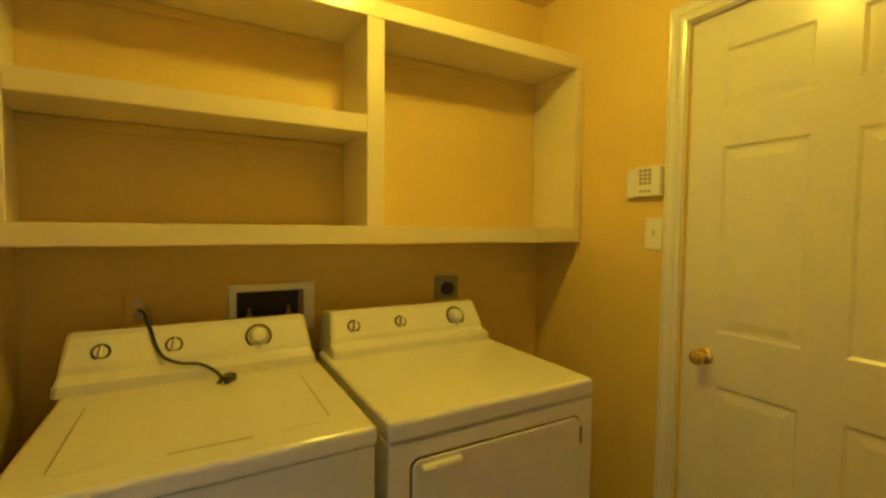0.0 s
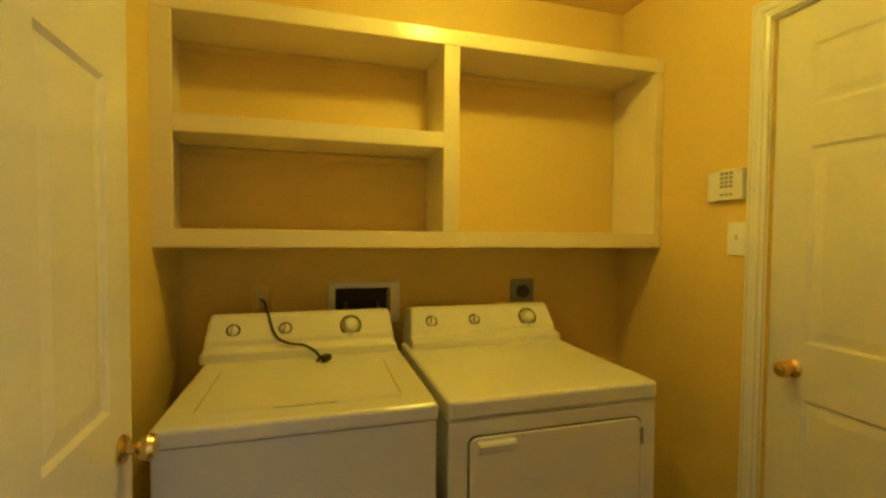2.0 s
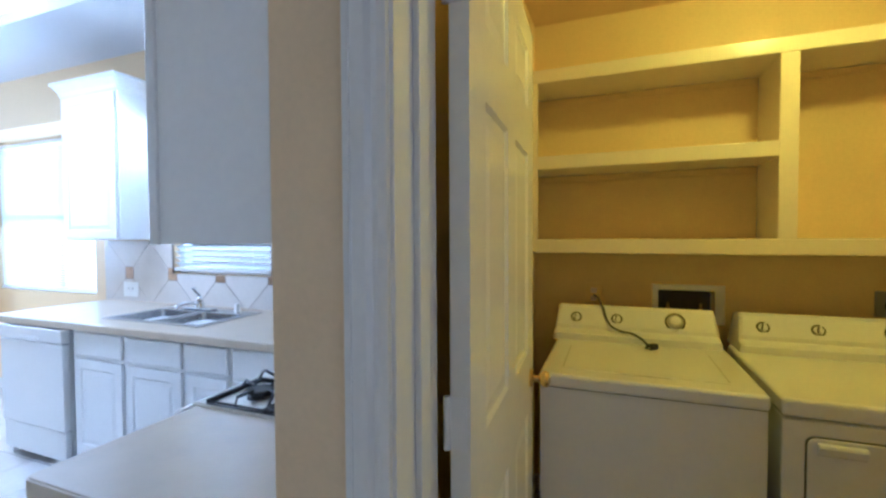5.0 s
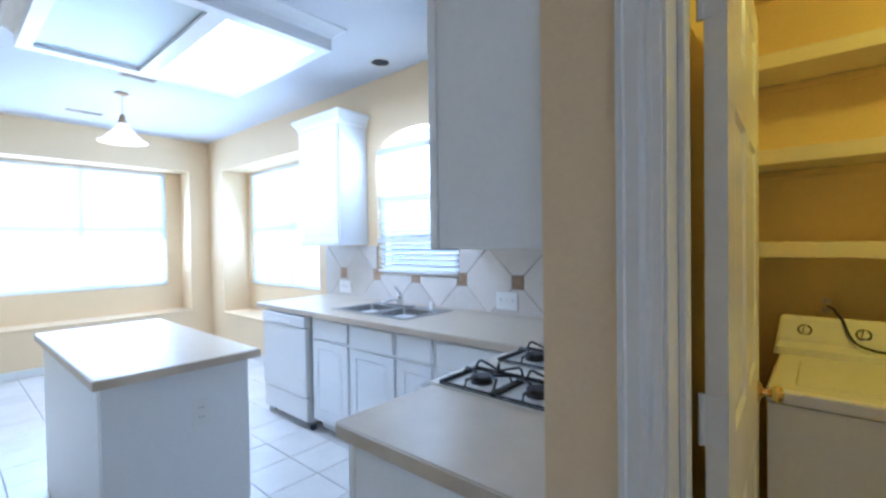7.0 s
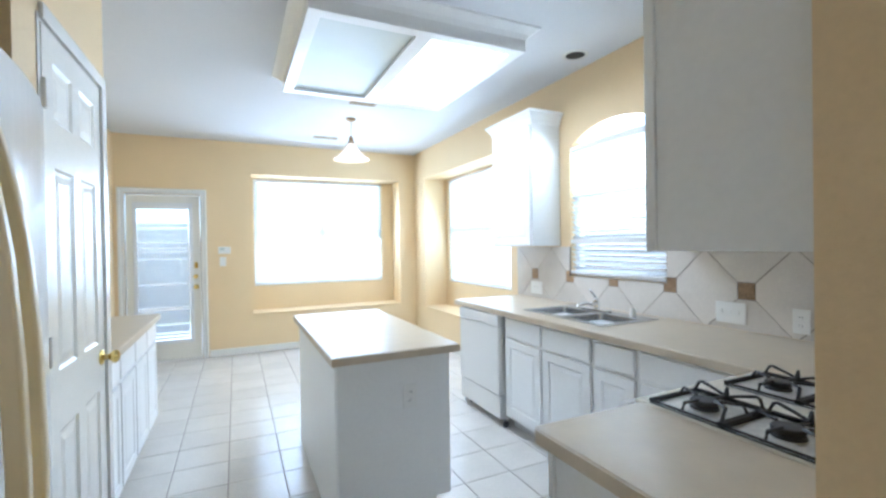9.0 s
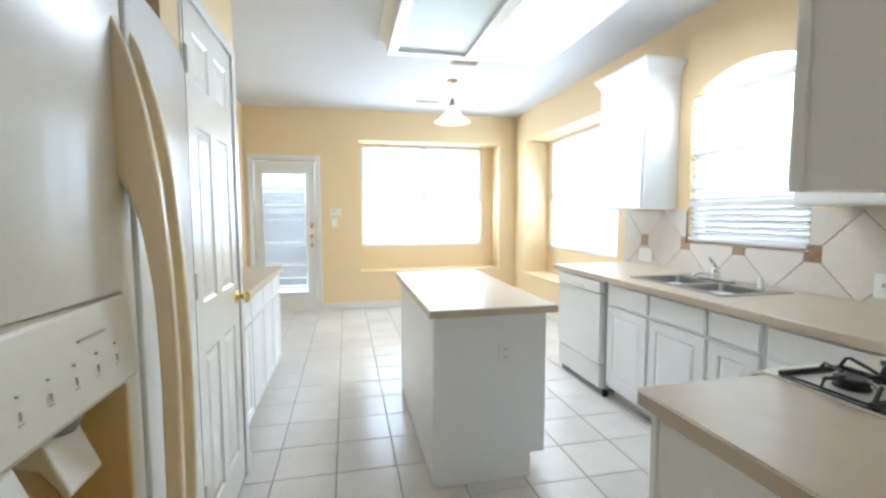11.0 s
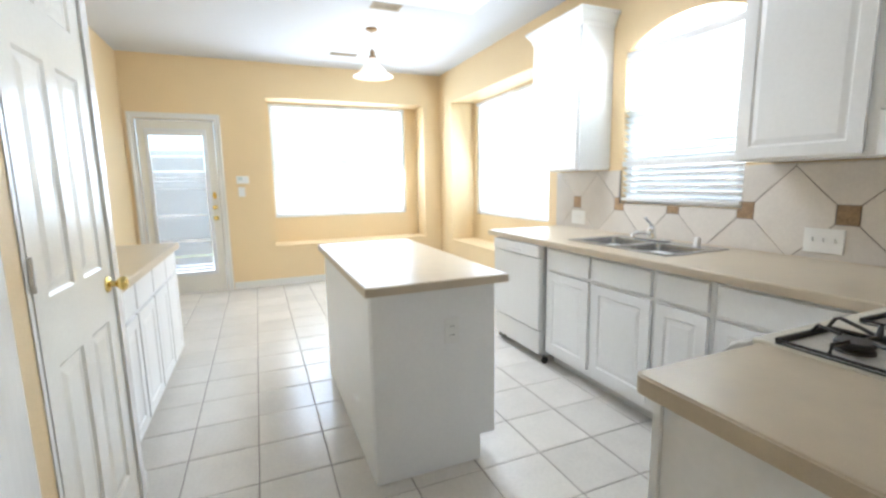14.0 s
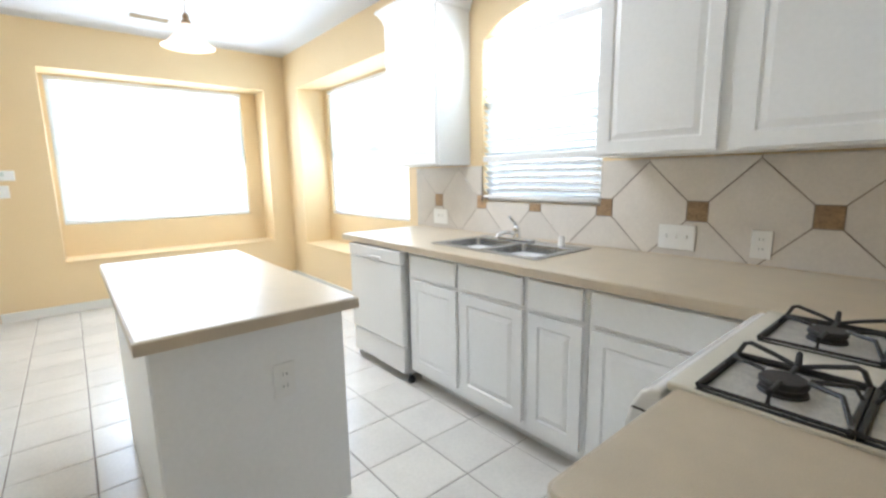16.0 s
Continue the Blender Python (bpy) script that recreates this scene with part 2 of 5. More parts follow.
def smooth_path(pts, n=6):
    """Catmull-Rom points through pts."""
    p = [Vector(q) for q in (pts[0], *pts, pts[-1])]
    out = []
    for i in range(1, len(p) - 2):
        for k in range(n):
            t = k / n
            out.append(0.5 * (2 * p[i] + (p[i + 1] - p[i - 1]) * t + (2 * p[i - 1] - 5 * p[i] + 4 * p[i + 1] - p[i + 2]) * t * t
                              + (3 * p[i] - p[i - 1] - 3 * p[i + 1] + p[i + 2]) * t ** 3))
    return out + [p[-2]]


def panel_slab(bm, w, h, t, panels, m, groove=0.007, ring=(0.0, 0.010, 0.020, 0.045), rise=0.004):
    """A slab in local (u across, w deep, v up): front at w = t, with raised fields sunk in it. panels: (u0, u1, v0, v1)."""
    us = sorted({0, w, *[q for p in panels for q in p[:2]]})
    vv = sorted({0, h, *[q for p in panels for q in p[2:]]})
    made, start = {}, len(bm.verts)

    def V(u, v, d):
        k = (round(u, 5), round(v, 5), round(d, 5))
        if k not in made:
            made[k] = bm.verts.new((u, d, v))
        return made[k]
    for u0, u1 in zip(us, us[1:]):
        for v0, v1 in zip(vv, vv[1:]):
            cu, cv = (u0 + u1) / 2, (v0 + v1) / 2
            if not any(p[0] < cu < p[1] and p[2] < cv < p[3] for p in panels):
                bm.faces.new((V(u0, v0, t), V(u1, v0, t), V(u1, v1, t), V(u0, v1, t)))
    for p in panels:
        loops = []
        for off, d in zip(ring, (t, t - groove, t - groove, t - groove + rise)):
            u0, u1, v0, v1 = p[0] + off, p[1] - off, p[2] + off, p[3] - off
            loops.append([(u0, v0, d), (u1, v0, d), (u1, v1, d), (u0, v1, d)])
        cells = [sorted({p[0], p[1], *[u for u in us if p[0] < u < p[1]]}), sorted({p[2], p[3], *[v for v in vv if p[2] < v < p[3]]})]
        for a, b in zip(loops, loops[1:]):
            for i in range(4):
                j = (i + 1) % 4
                bm.faces.new((V(*a[i]), V(*a[j]), V(*b[j]), V(*b[i])))
        bm.faces.new([V(*q) for q in loops[-1]])
    for (a, b) in (((0, 0), (w, 0)), ((w, 0), (w, h)), ((w, h), (0, h)), ((0, h), (0, 0))):
        bm.faces.new([bm.verts.new(q) for q in ((a[0], 0, a[1]), (b[0], 0, b[1]), (b[0], t, b[1]), (a[0], t, a[1]))])
    bm.faces.new([bm.verts.new(q) for q in ((0, 0, 0), (0, 0, h), (w, 0, h), (w, 0, 0))])
    bm.verts.ensure_lookup_table()
    bmesh.ops.transform(bm, matrix=m, verts=bm.verts[start:])


def facing(x, y, z, way):
    """A pose for panel_slab: local depth axis points to way (n, s, e, w); u runs so that the slab is not mirrored."""
    rz = {"n": 0, "w": 90, "s": 180, "e": -90}[way]
    return pose(x, y, z, 0, 0, rz)


def part(name, bm, mat, parent=None, label="", kind="", bevel=0.0, smooth=False, seg=2):
    """Links a bmesh, given in world metres, as one mesh object under a thing or part."""
    bmesh.ops.remove_doubles(bm, verts=bm.verts, dist=0.00005)
    bmesh.ops.recalc_face_normals(bm, faces=bm.faces)
    if parent is not None:
        bmesh.ops.translate(bm, vec=-Vector(parent["base"]), verts=bm.verts)
    if smooth:
        for f in bm.faces:
            f.smooth = True
    me = bpy.data.meshes.new(name)
    bm.to_mesh(me)
    bm.free()
    me.materials.append(mat)
    ob = new(name, me)
    if smooth:
        me.set_sharp_from_angle(angle=radians(40))
    if parent is not None:
        ob.parent = parent
        ob["base"] = (0.0, 0.0, 0.0)
    if bevel:
        mod = ob.modifiers.new("bevel", "BEVEL")
        mod.width, mod.segments, mod.limit_method, mod.angle_limit = bevel, seg, "ANGLE", radians(50)
        mod.harden_normals = False
    return tagged(ob, label, kind=kind)


def thing(name, x, y, z, label, category, group=""):
    ob = new(name)
    ob.location = (x, y, z)
    ob.empty_display_size = 0.1
    ob["base"] = (x, y, z)
    return tagged(ob, label, category, group)


def sub(parent_part, top, name, bm, mat, label="", **kw):
    """A sub-part: under a part of the thing top."""
    ob = part(name, bm, mat, top, label, **kw)
    ob.parent = parent_part
    return ob


def structure(name, bm, mat, label, bevel=0.0, smooth=False):
    return part(name, bm, mat, None, label, "structure", bevel, smooth)


def wall_grid(bm, axis, a0, a1, b0, b1, z0, z1, holes):
    """A wall that runs along axis from a0 to a1, thick from b0 to b1, with rectangular holes (u0, u1, v0, v1)."""
    us = sorted({a0, a1, *[q for h in holes for q in h[:2]]})
    vs = sorted({z0, z1, *[q for h in holes for q in h[2:]]})
    for u0, u1 in zip(us, us[1:]):
        for v0, v1 in zip(vs, vs[1:]):
            cu, cv = (u0 + u1) / 2, (v0 + v1) / 2
            if any(h[0] < cu < h[1] and h[2] < cv < h[3] for h in holes):
                continue
            if axis == "x":
                box(bm, u0, u1, b0, b1, v0, v1)
            else:
                box(bm, b0, b1, u0, u1, v0, v1)


# ---- structure ----
T = 0.14
WREC = (-0.08, 1.955, 0.52, 2.355)     # west recess: y0, y1, z0, z1
NREC = (-5.55, -3.36, 0.50, 2.345)     # north recess: x0, x1, z0, z1
SW = (-2.49, -1.60, 1.125, 2.17)       # window above the sink
ARCH = 0.125
BD = (-1.455, -0.665, 0.0, 2.06)       # back door opening: y0, y1

bm = bmesh.new()
wall_grid(bm, "y", SY - T, NY + T, WX - T, WX, 0, CEIL, [WREC, BD])
structure("wall_west", bm, M_WALL, "cream painted kitchen wall with recessed window and back door")
bm = bmesh.new()
wall_grid(bm, "x", WX, 0.0, NY, NY + T, 0, CEIL, [NREC, (SW[0], SW[1], SW[2], SW[3] + ARCH)])
n = 16
sx, hw = (SW[0] + SW[1]) / 2, (SW[1] - SW[0]) / 2
R = (hw * hw + ARCH * ARCH) / (2 * ARCH)
for i in range(n):
    u0, u1 = SW[0] + i * 2 * hw / n, SW[0] + (i + 1) * 2 * hw / n
    h0, h1 = [SW[3] + ARCH - R + math.sqrt(R * R - (u - sx) ** 2) for u in (u0, u1)]
    prism(bm, [(u0, h0), (u1, h1), (u1, SW[3] + ARCH), (u0, SW[3] + ARCH)], NY, NY + T)
structure("wall_north", bm, M_WALL, "cream painted kitchen wall with arched sink window")
structure("wall_south", boxes((WX, -2.06, SY - T, SY, 0, CEIL)), M_WALL, "cream painted kitchen wall behind a counter")
bm = bmesh.new()
wall_grid(bm, "x", -2.06, -1.17, PY - 0.11, PY, 0, CEIL, [(-1.965, -1.345, 0, 2.075)])
box(bm, -2.06, -1.96, SY - T, PY - 0.11, 0, CEIL)
box(bm, -1.27, -1.17, SY - T, PY - 0.11, 0, CEIL)
box(bm, -1.96, -1.27, SY - T, SY - 0.04, 0, CEIL)
structure("wall_pantry", bm, M_WALL, "cream painted pantry walls beside the refrigerator")
bm = boxes((-1.17, HX1 + T, SY - T, SY, 0, CEIL), (-1.17, 0.06, SY, PY, 2.05, CEIL), (0.06, 0.16, SY, PY, 0, CEIL))
structure("wall_alcove", bm, M_WALL, "cream painted walls round the refrigerator alcove")
structure("wall_hall", boxes((HX1, HX1 + T, SY, JY, 0, CEIL)), M_WALL, "cream painted hall wall")
bm = boxes((0.0, LX0, JY, NY + T, 0, CEIL), (LX0, DX0 - 0.018, JY, LY0, 0, CEIL), (DX1 + 0.018, HX1 + T, JY, LY0, 0, CEIL), (DX0 - 0.018, DX1 + 0.018, JY, LY0, 2.06, CEIL))
lining = boxes((LX0, LX0 + 0.004, LY0 + 0.004, LY1, 0, LCEIL), (LX0, DX0 - 0.03, LY0, LY0 + 0.004, 0, LCEIL), (DX1 + 0.03, LX1, LY0, LY0 + 0.004, 0, LCEIL), (DX0 - 0.03, DX1 + 0.03, LY0, LY0 + 0.004, 2.07, LCEIL))
structure("wall_laundry_west", lining, M_WALLL, "cream laundry wall behind the open door, bulb's amber in its colour")
structure("wall_laundry_partition", bm, M_WALL, "cream painted wall between kitchen and laundry")
bm = bmesh.new()
wall_grid(bm, "x", LX0, LX1 + T, LY1, LY1 + T, 0, LCEIL, [(0.682, 0.918, 1.0, 1.123)])
structure("wall_laundry_north", bm, M_WALLL, "cream laundry wall behind washer and dryer")
bm = bmesh.new()
wall_grid(bm, "y", LY0, LY1, LX1, LX1 + T, 0, LCEIL, [(0.665, 1.497, 0, 2.098)])
box(bm, LX1 + 0.10, LX1 + T + 0.02, 0.665, 1.497, 0, 2.098)
structure("wall_laundry_east", bm, M_WALLL, "cream laundry wall with a closed door")
bm = boxes((HX1 + T, LX1 + T, LY0 - 0.14, LY0, 0, LCEIL))
structure("wall_laundry_south", bm, M_WALLL, "cream laundry wall beside the doorway")
structure("ceiling", boxes((WX - T, HX1 + T, SY - T, LY0 - 0.001, CEIL, CEIL + 0.1), (WX - T, LX0, LY0 - 0.001, NY + T, CEIL, CEIL + 0.1)), M_CEIL, "white textured kitchen ceiling")
structure("ceiling_laundry", boxes((LX0, LX1 + T, LY0, LY1 + T, LCEIL, LCEIL + 0.1)), M_WALLL, "cream painted laundry ceiling")
floor = structure("floor", boxes((WX - T, LX1 + T, SY - T, LY1 + T, -0.10, F - 0.004)), M_GROUT, "dark grout bed under glazed tiles")

# recess boxes behind the two large windows
y0, y1, z0, z1 = WREC
WWIN = (-0.045, 1.785, 0.868, 2.345)
xb = WX - REC
bm = boxes((xb - T, WX - T, y0 - 0.10, y0, z0 - 0.1, z1 + 0.1), (xb - T, WX - T, y1, y1 + 0.10, z0 - 0.1, z1 + 0.1),
           (xb - T, WX - T, y0, y1, z0 - 0.1, z0), (xb - T, WX - T, y0, y1, z1, z1 + 0.1))
wall_grid(bm, "y", y0, y1, xb - T, xb, z0, z1, [WWIN])
structure("window_recess_west", bm, M_WALL, "cream painted deep window recess")
structure("window_ledge_west", boxes((xb + 0.002, WX + 0.02, y0 + 0.002, y1 - 0.002, z0, z0 + 0.022)), M_WALL, "cream painted ledge in the window recess", 0.008)
x0, x1, z0, z1 = NREC
NWIN = (-5.47, -3.45, 0.86, 2.335)
yb = NY + REC
bm = boxes((x0 - 0.10, x0, NY + T, yb + T, z0 - 0.1, z1 + 0.1), (x1, x1 + 0.10, NY + T, yb + T, z0 - 0.1, z1 + 0.1),
           (x0, x1, NY + T, yb + T, z0 - 0.1, z0), (x0, x1, NY + T, yb + T, z1, z1 + 0.1))
wall_grid(bm, "x", x0, x1, yb, yb + T, z0, z1, [NWIN])
structure("window_recess_north", bm, M_WALL, "cream painted deep window recess")
structure("window_ledge_north", boxes((x0 + 0.002, x1 - 0.002, NY - 0.02, yb - 0.002, z0, z0 + 0.022)), M_WALL, "cream painted ledge in the window recess", 0.008)


# ---- windows ----
M_SCREEN = material("insect_screen", (0.10, 0.10, 0.11), 0.8)
nt = M_SCREEN.node_tree
mix, clear = nt.nodes.new("ShaderNodeMixShader"), nt.nodes.new("ShaderNodeBsdfTransparent")
mix.inputs[0].default_value = 0.20
nt.links.new(clear.outputs[0], mix.inputs[1])
nt.links.new(nt.nodes["Principled BSDF"].outputs[0], mix.inputs[2])
nt.links.new(mix.outputs[0], nt.nodes["Material Output"].inputs[0])


def sash_window(name, axis, a0, a1, b, z0, z1, out, mullions=()):
    """A vinyl window in the plane b, with a meeting rail half way up. out: +1 or -1, the way outdoors."""
    f, d0, d1 = 0.045, b + out * 0.05, b + out * 0.11
    d0, d1 = min(d0, d1), max(d0, d1)

    def bx(u0, u1, v0, v1, e0=d0, e1=d1):
        return (u0, u1, e0, e1, v0, v1) if axis == "x" else (e0, e1, u0, u1, v0, v1)
    zm = 1.765 if name == "window_3" else (z0 + z1) / 2
    cx = (a0 + a1) / 2
    loc = (cx, b, z0) if axis == "x" else (b, cx, z0)
    w = thing(name, *loc, "white vinyl sash window full of bright daylight", "window")
    w["kind"] = "structure"
    bars = [bx(a0, a1, z0, z0 + f), bx(a0, a1, z1 - f, z1), bx(a0, a0 + f, z0 + f, z1 - f), bx(a1 - f, a1, z0 + f, z1 - f)]
    part("window_frame", boxes(*bars), M_VINYL, w, bevel=0.003)
    if name == "window_3":
        part("insect_screen", boxes(bx(a0 + f, a1 - f, z0 + f, zm - 0.02, b + out * 0.114, b + out * 0.115)), M_SCREEN, w, "fine grey insect screen over the lower sash").visible_shadow = False
    part("meeting_rail", boxes(bx(a0 + f, a1 - f, zm - 0.02, zm + 0.02)), M_VINYL, w, bevel=0.003)
    for u in mullions:
        part("mullion", boxes(bx(u - 0.02, u + 0.02, z0 + f, zm - 0.02)), M_VINYL, w, bevel=0.003)
        part("mullion", boxes(bx(u - 0.02, u + 0.02, zm + 0.02, z1 - f)), M_VINYL, w, bevel=0.003)
    dm = (d0 + d1) / 2
    for v0, v1 in ((z0 + f, zm - 0.02), (zm + 0.02, z1 - f)):
        p = part("pane", boxes(bx(a0 + f, a1 - f, v0, v1, dm - 0.002, dm + 0.002)), M_GLASS, w)
        p.visible_shadow = False
    return w


sash_window("window_1", "y", WWIN[0], WWIN[1], xb, WWIN[2], WWIN[3], -1, (0.89,))
sash_window("window_2", "x", NWIN[0], NWIN[1], yb, NWIN[2], NWIN[3], 1, (-4.46,))
w3 = sash_window("window_3", "x", SW[0], SW[1], NY, SW[2], SW[3] - 0.01, 1)
bm = bmesh.new()
arc = [(SW[0] + i * 2 * hw / n, SW[3] + ARCH - R + math.sqrt(R * R - (SW[0] + i * 2 * hw / n - sx) ** 2)) for i in range(n + 1)]
prism(bm, [(SW[0], SW[3] - 0.01)] + arc[1:-1] + [(SW[1], SW[3] - 0.01)], NY + 0.07, NY + 0.075)
part("arched_pane", bm, M_GLASS, w3).visible_shadow = False
bm = boxes((SW[0], SW[1], NY + 0.05, NY + 0.11, SW[3] - 0.012, SW[3] + 0.02))
part("transom_bar", bm, M_VINYL, w3, bevel=0.003)


def slat_blind(name, axis, a0, a1, b, z0, z1, pitch, tilt, width, label, inn, mat=None, rails=(), bent=0.0):
    """A horizontal blind: headrail, slats, bottom rail and cords, hung in the plane b. inn: the way indoors."""
    loc = ((a0 + a1) / 2, b, z1) if axis == "x" else (b, (a0 + a1) / 2, z1)
    w = thing(name, *loc, label, "blind")

    def bx(u0, u1, e0, e1, v0, v1):
        e0, e1 = sorted((b + inn * e0, b + inn * e1))
        return (u0, u1, e0, e1, v0, v1) if axis == "x" else (e0, e1, u0, u1, v0, v1)
    part("headrail", boxes(bx(a0, a1, -0.02, 0.022, z1 - 0.04, z1)), M_BLIND, w, bevel=0.003)
    part("bottom_rail", boxes(bx(a0, a1, -width / 2, width / 2, z0, z0 + 0.022)), M_BLIND, w, bevel=0.003)
    for zr in rails:
        part("middle_rail", boxes(bx(a0, a1, -0.012, 0.028, zr - 0.018, zr + 0.018)), M_BLIND, w, bevel=0.003)
    shared = None
    z, k = z0 + 0.045, 0
    while z < z1 - 0.05:
        if shared is None:
            sb = bmesh.new()
            hh = width / 2
            c = [(-hh, 0.0), (-hh * 0.4, 0.0022), (hh * 0.4, 0.0022), (hh, 0.0)]
            ca, sa = math.cos(radians(tilt)), math.sin(radians(tilt))
            lo = [(p * ca - q * sa, p * sa + q * ca) for p, q in c]
            hi = [(p * ca - (q + 0.0022) * sa, p * sa + (q + 0.0022) * ca) for p, q in c][::-1]
            L = (a1 - a0) / 2 - 0.004
            pts = [(inn * p, q) for p, q in lo + hi]
            prism(sb, pts, -L, L, "x" if axis == "x" else "y")
            bmesh.ops.recalc_face_normals(sb, faces=sb.faces)
            shared = bpy.data.meshes.new("slat")
            sb.to_mesh(shared)
            sb.free()
            shared.materials.append(mat or M_BLIND)
        ob = new("slat", shared)
        ob.parent = w
        ob.location = (0, 0, z - z1)
        rr = random.uniform(-1, 1)
        ob.rotation_euler = (radians(rr * 1.2), 0, 0) if axis == "x" else (0, radians(rr * 1.2), 0)
        if bent and (random.random() < bent or z > z1 - 0.22):
            ob.rotation_euler = (0, radians(random.uniform(30, 48)), 0)
        z += pitch
        k += 1
    for u in (a0 + 0.15 * (a1 - a0), a1 - 0.15 * (a1 - a0)):
        e = b + inn * (width / 2 + 0.003)
        p0 = (u, e, z0 + 0.01) if axis == "x" else (e, u, z0 + 0.01)
        p1 = (u, e, z1 - 0.02) if axis == "x" else (e, u, z1 - 0.02)
        cb = bmesh.new()
        tube(cb, [p0, p1], 0.0012, 5)
        part("lift_cord", cb, M_BLIND, w)
    return w


slat_blind("window_blind", "x", SW[0] + 0.012, SW[1] - 0.012, NY + 0.015, SW[2] + 0.02, SW[3] - 0.005, 0.040, 36, 0.050,
           "white slatted blind lowered over the sink window", -1, M_FAUX, (1.405,))

slat_blind("window_blind", "y", WWIN[0] + 0.006, WWIN[1] - 0.006, xb - 0.022, WWIN[2] + 0.012, WWIN[3] - 0.004, 0.024, 50, 0.026,
           "white slatted blind lowered over the west window", 1, M_SLAT)
slat_blind("window_blind", "x", NWIN[0] + 0.006, NWIN[1] - 0.006, yb + 0.022, NWIN[2] + 0.012, NWIN[3] - 0.004, 0.024, 50, 0.026,
           "white slatted blind lowered over the north window", -1, M_SLAT)

# ---- doors ----
COLS = lambda w: ((0.115, w / 2 - 0.052), (w / 2 + 0.052, w - 0.115))


def six_panel(w):
    return [(a, b, v0, v1) for a, b in COLS(w) for v0, v1 in ((0.20, 0.815), (1.005, 1.625), (1.765, 1.945))]


def lifted(panels):
    return [(a, b, v0 - F, v1 - F) for a, b, v0, v1 in panels]


def casing(name, axis, a0, a1, b, out, ztop, label, w=0.065):
    """Moulded door casing on a wall face b, round an opening from a0 to a1; out: the way it faces."""
    prof = [(0.0, 0.0), (0.0, 0.010), (0.012, 0.014), (0.022, 0.011), (0.030, 0.017), (0.050, 0.019), (0.056, 0.014), (w, 0.016), (w, 0.0)]
    bm = bmesh.new()
    for side, u in ((-1, a0), (1, a1)):
        pts = [(u + side * p, b + out * q) for p, q in prof]
        rings = []
        for z, grow in ((0.0, 0.0), (ztop, 1.0)):
            rings.append([bm.verts.new((pu, pb, z + grow * abs(pu - u)) if axis == "x" else (pb, pu, z + grow * abs(pu - u))) for pu, pb in pts])
        k = len(pts)
        for i in range(k - 1):
            bm.faces.new((rings[0][i], rings[0][i + 1], rings[1][i + 1], rings[1][i]))
    lo, hi = [], []
    for p, q in prof:
        e = b + out * q
        for lst, u in ((lo, a0 - p), (hi, a1 + p)):
            lst.append(bm.verts.new((u, e, ztop + p) if axis == "x" else (e, u, ztop + p)))
    for i in range(len(prof) - 1):
        bm.faces.new((lo[i], lo[i + 1], hi[i + 1], hi[i]))
    structure(name, bm, M_TRIM, label)


def knob(top, x, y, z, way, mat=M_BRASS, name="door_knob", plate=0.03):
    prof = [(0.0, 0.0), (plate, 0.0), (plate, 0.004), (plate * 0.8, 0.010), (0.012, 0.013), (0.010, 0.026), (0.016, 0.032), (0.024, 0.040), (0.027, 0.050), (0.022, 0.060), (0.010, 0.064), (0.0, 0.0645)]
    turn = {"e": (0, 90, 0), "w": (0, -90, 0), "n": (-90, 0, 0), "s": (90, 0, 0)}[way]
    bm = bmesh.new()
    lathe(bm, prof, pose(x, y, z, *turn), 20)
    return part(name, bm, mat, top, "polished brass round knob", smooth=True)


# laundry door, standing open along the laundry's west wall
leaf_w = 0.80
dr = thing("door_1", 0.244, 0.612, 0.012, "white six-panel door standing open into the laundry", "door")
dr["kind"] = "structure"
dr["base"] = (0.0, 0.0, 0.0)
bm = bmesh.new()
panel_slab(bm, leaf_w, 2.03 - F, 0.035, lifted(six_panel(leaf_w)), pose(0, leaf_w, F, 0, 0, -90) @ pose(0, -0.0175, 0))
part("leaf", bm, M_DOOR, dr, bevel=0.0012)
knob(dr, 0.0175, leaf_w - 0.062, 0.912, "e")
knob(dr, -0.0175, leaf_w - 0.062, 0.912, "w")
for hz in (0.24, 1.06, 1.80):
    hb = bmesh.new()
    lathe(hb, [(0, 0), (0.006, 0), (0.006, 0.09), (0, 0.09)], pose(-0.022, -0.004, hz - 0.045), 10)
    box(hb, -0.020, 0.012, -0.0025, 0.0, hz - 0.044, hz + 0.044)
    part("hinge", hb, M_TRIM, dr, "painted door hinge")
dr.rotation_euler = (0, 0, radians(2.4))
bm = boxes((DX0 - 0.018, DX0, JY, LY0, 0, 2.06), (DX1, DX1 + 0.018, JY, LY0, 0, 2.06), (DX0 - 0.018, DX1 + 0.018, JY, LY0, 2.042, 2.06),
           (DX0, DX0 + 0.011, JY + 0.06, JY + 0.095, 0, 2.042))
structure("door_frame_laundry", bm, M_TRIM, "white painted laundry door jamb", 0.002)
casing("trim_laundry_door", "x", DX0 - 0.006, DX1 + 0.006, JY, -1, 2.048, "white moulded casing round the laundry doorway")

# closed door on the laundry's east wall
dr2 = thing("door_2", LX1 + 0.04, 1.06, 0, "closed white six-panel door with a brass knob", "door")
dr2["kind"] = "structure"
w2 = 0.83
bm = bmesh.new()
panel_slab(bm, w2, 2.085 - F, 0.035, lifted([(a, b, v0, v1 * 1.008) for a, b, v0, v1 in six_panel(w2)]), pose(LX1 + 0.055, 0.6665, F + 0.01, 0, 0, 90))
part("leaf", bm, M_DOOR, dr2, bevel=0.0012)
knob(dr2, LX1 + 0.020, 1.412, 0.925, "w")
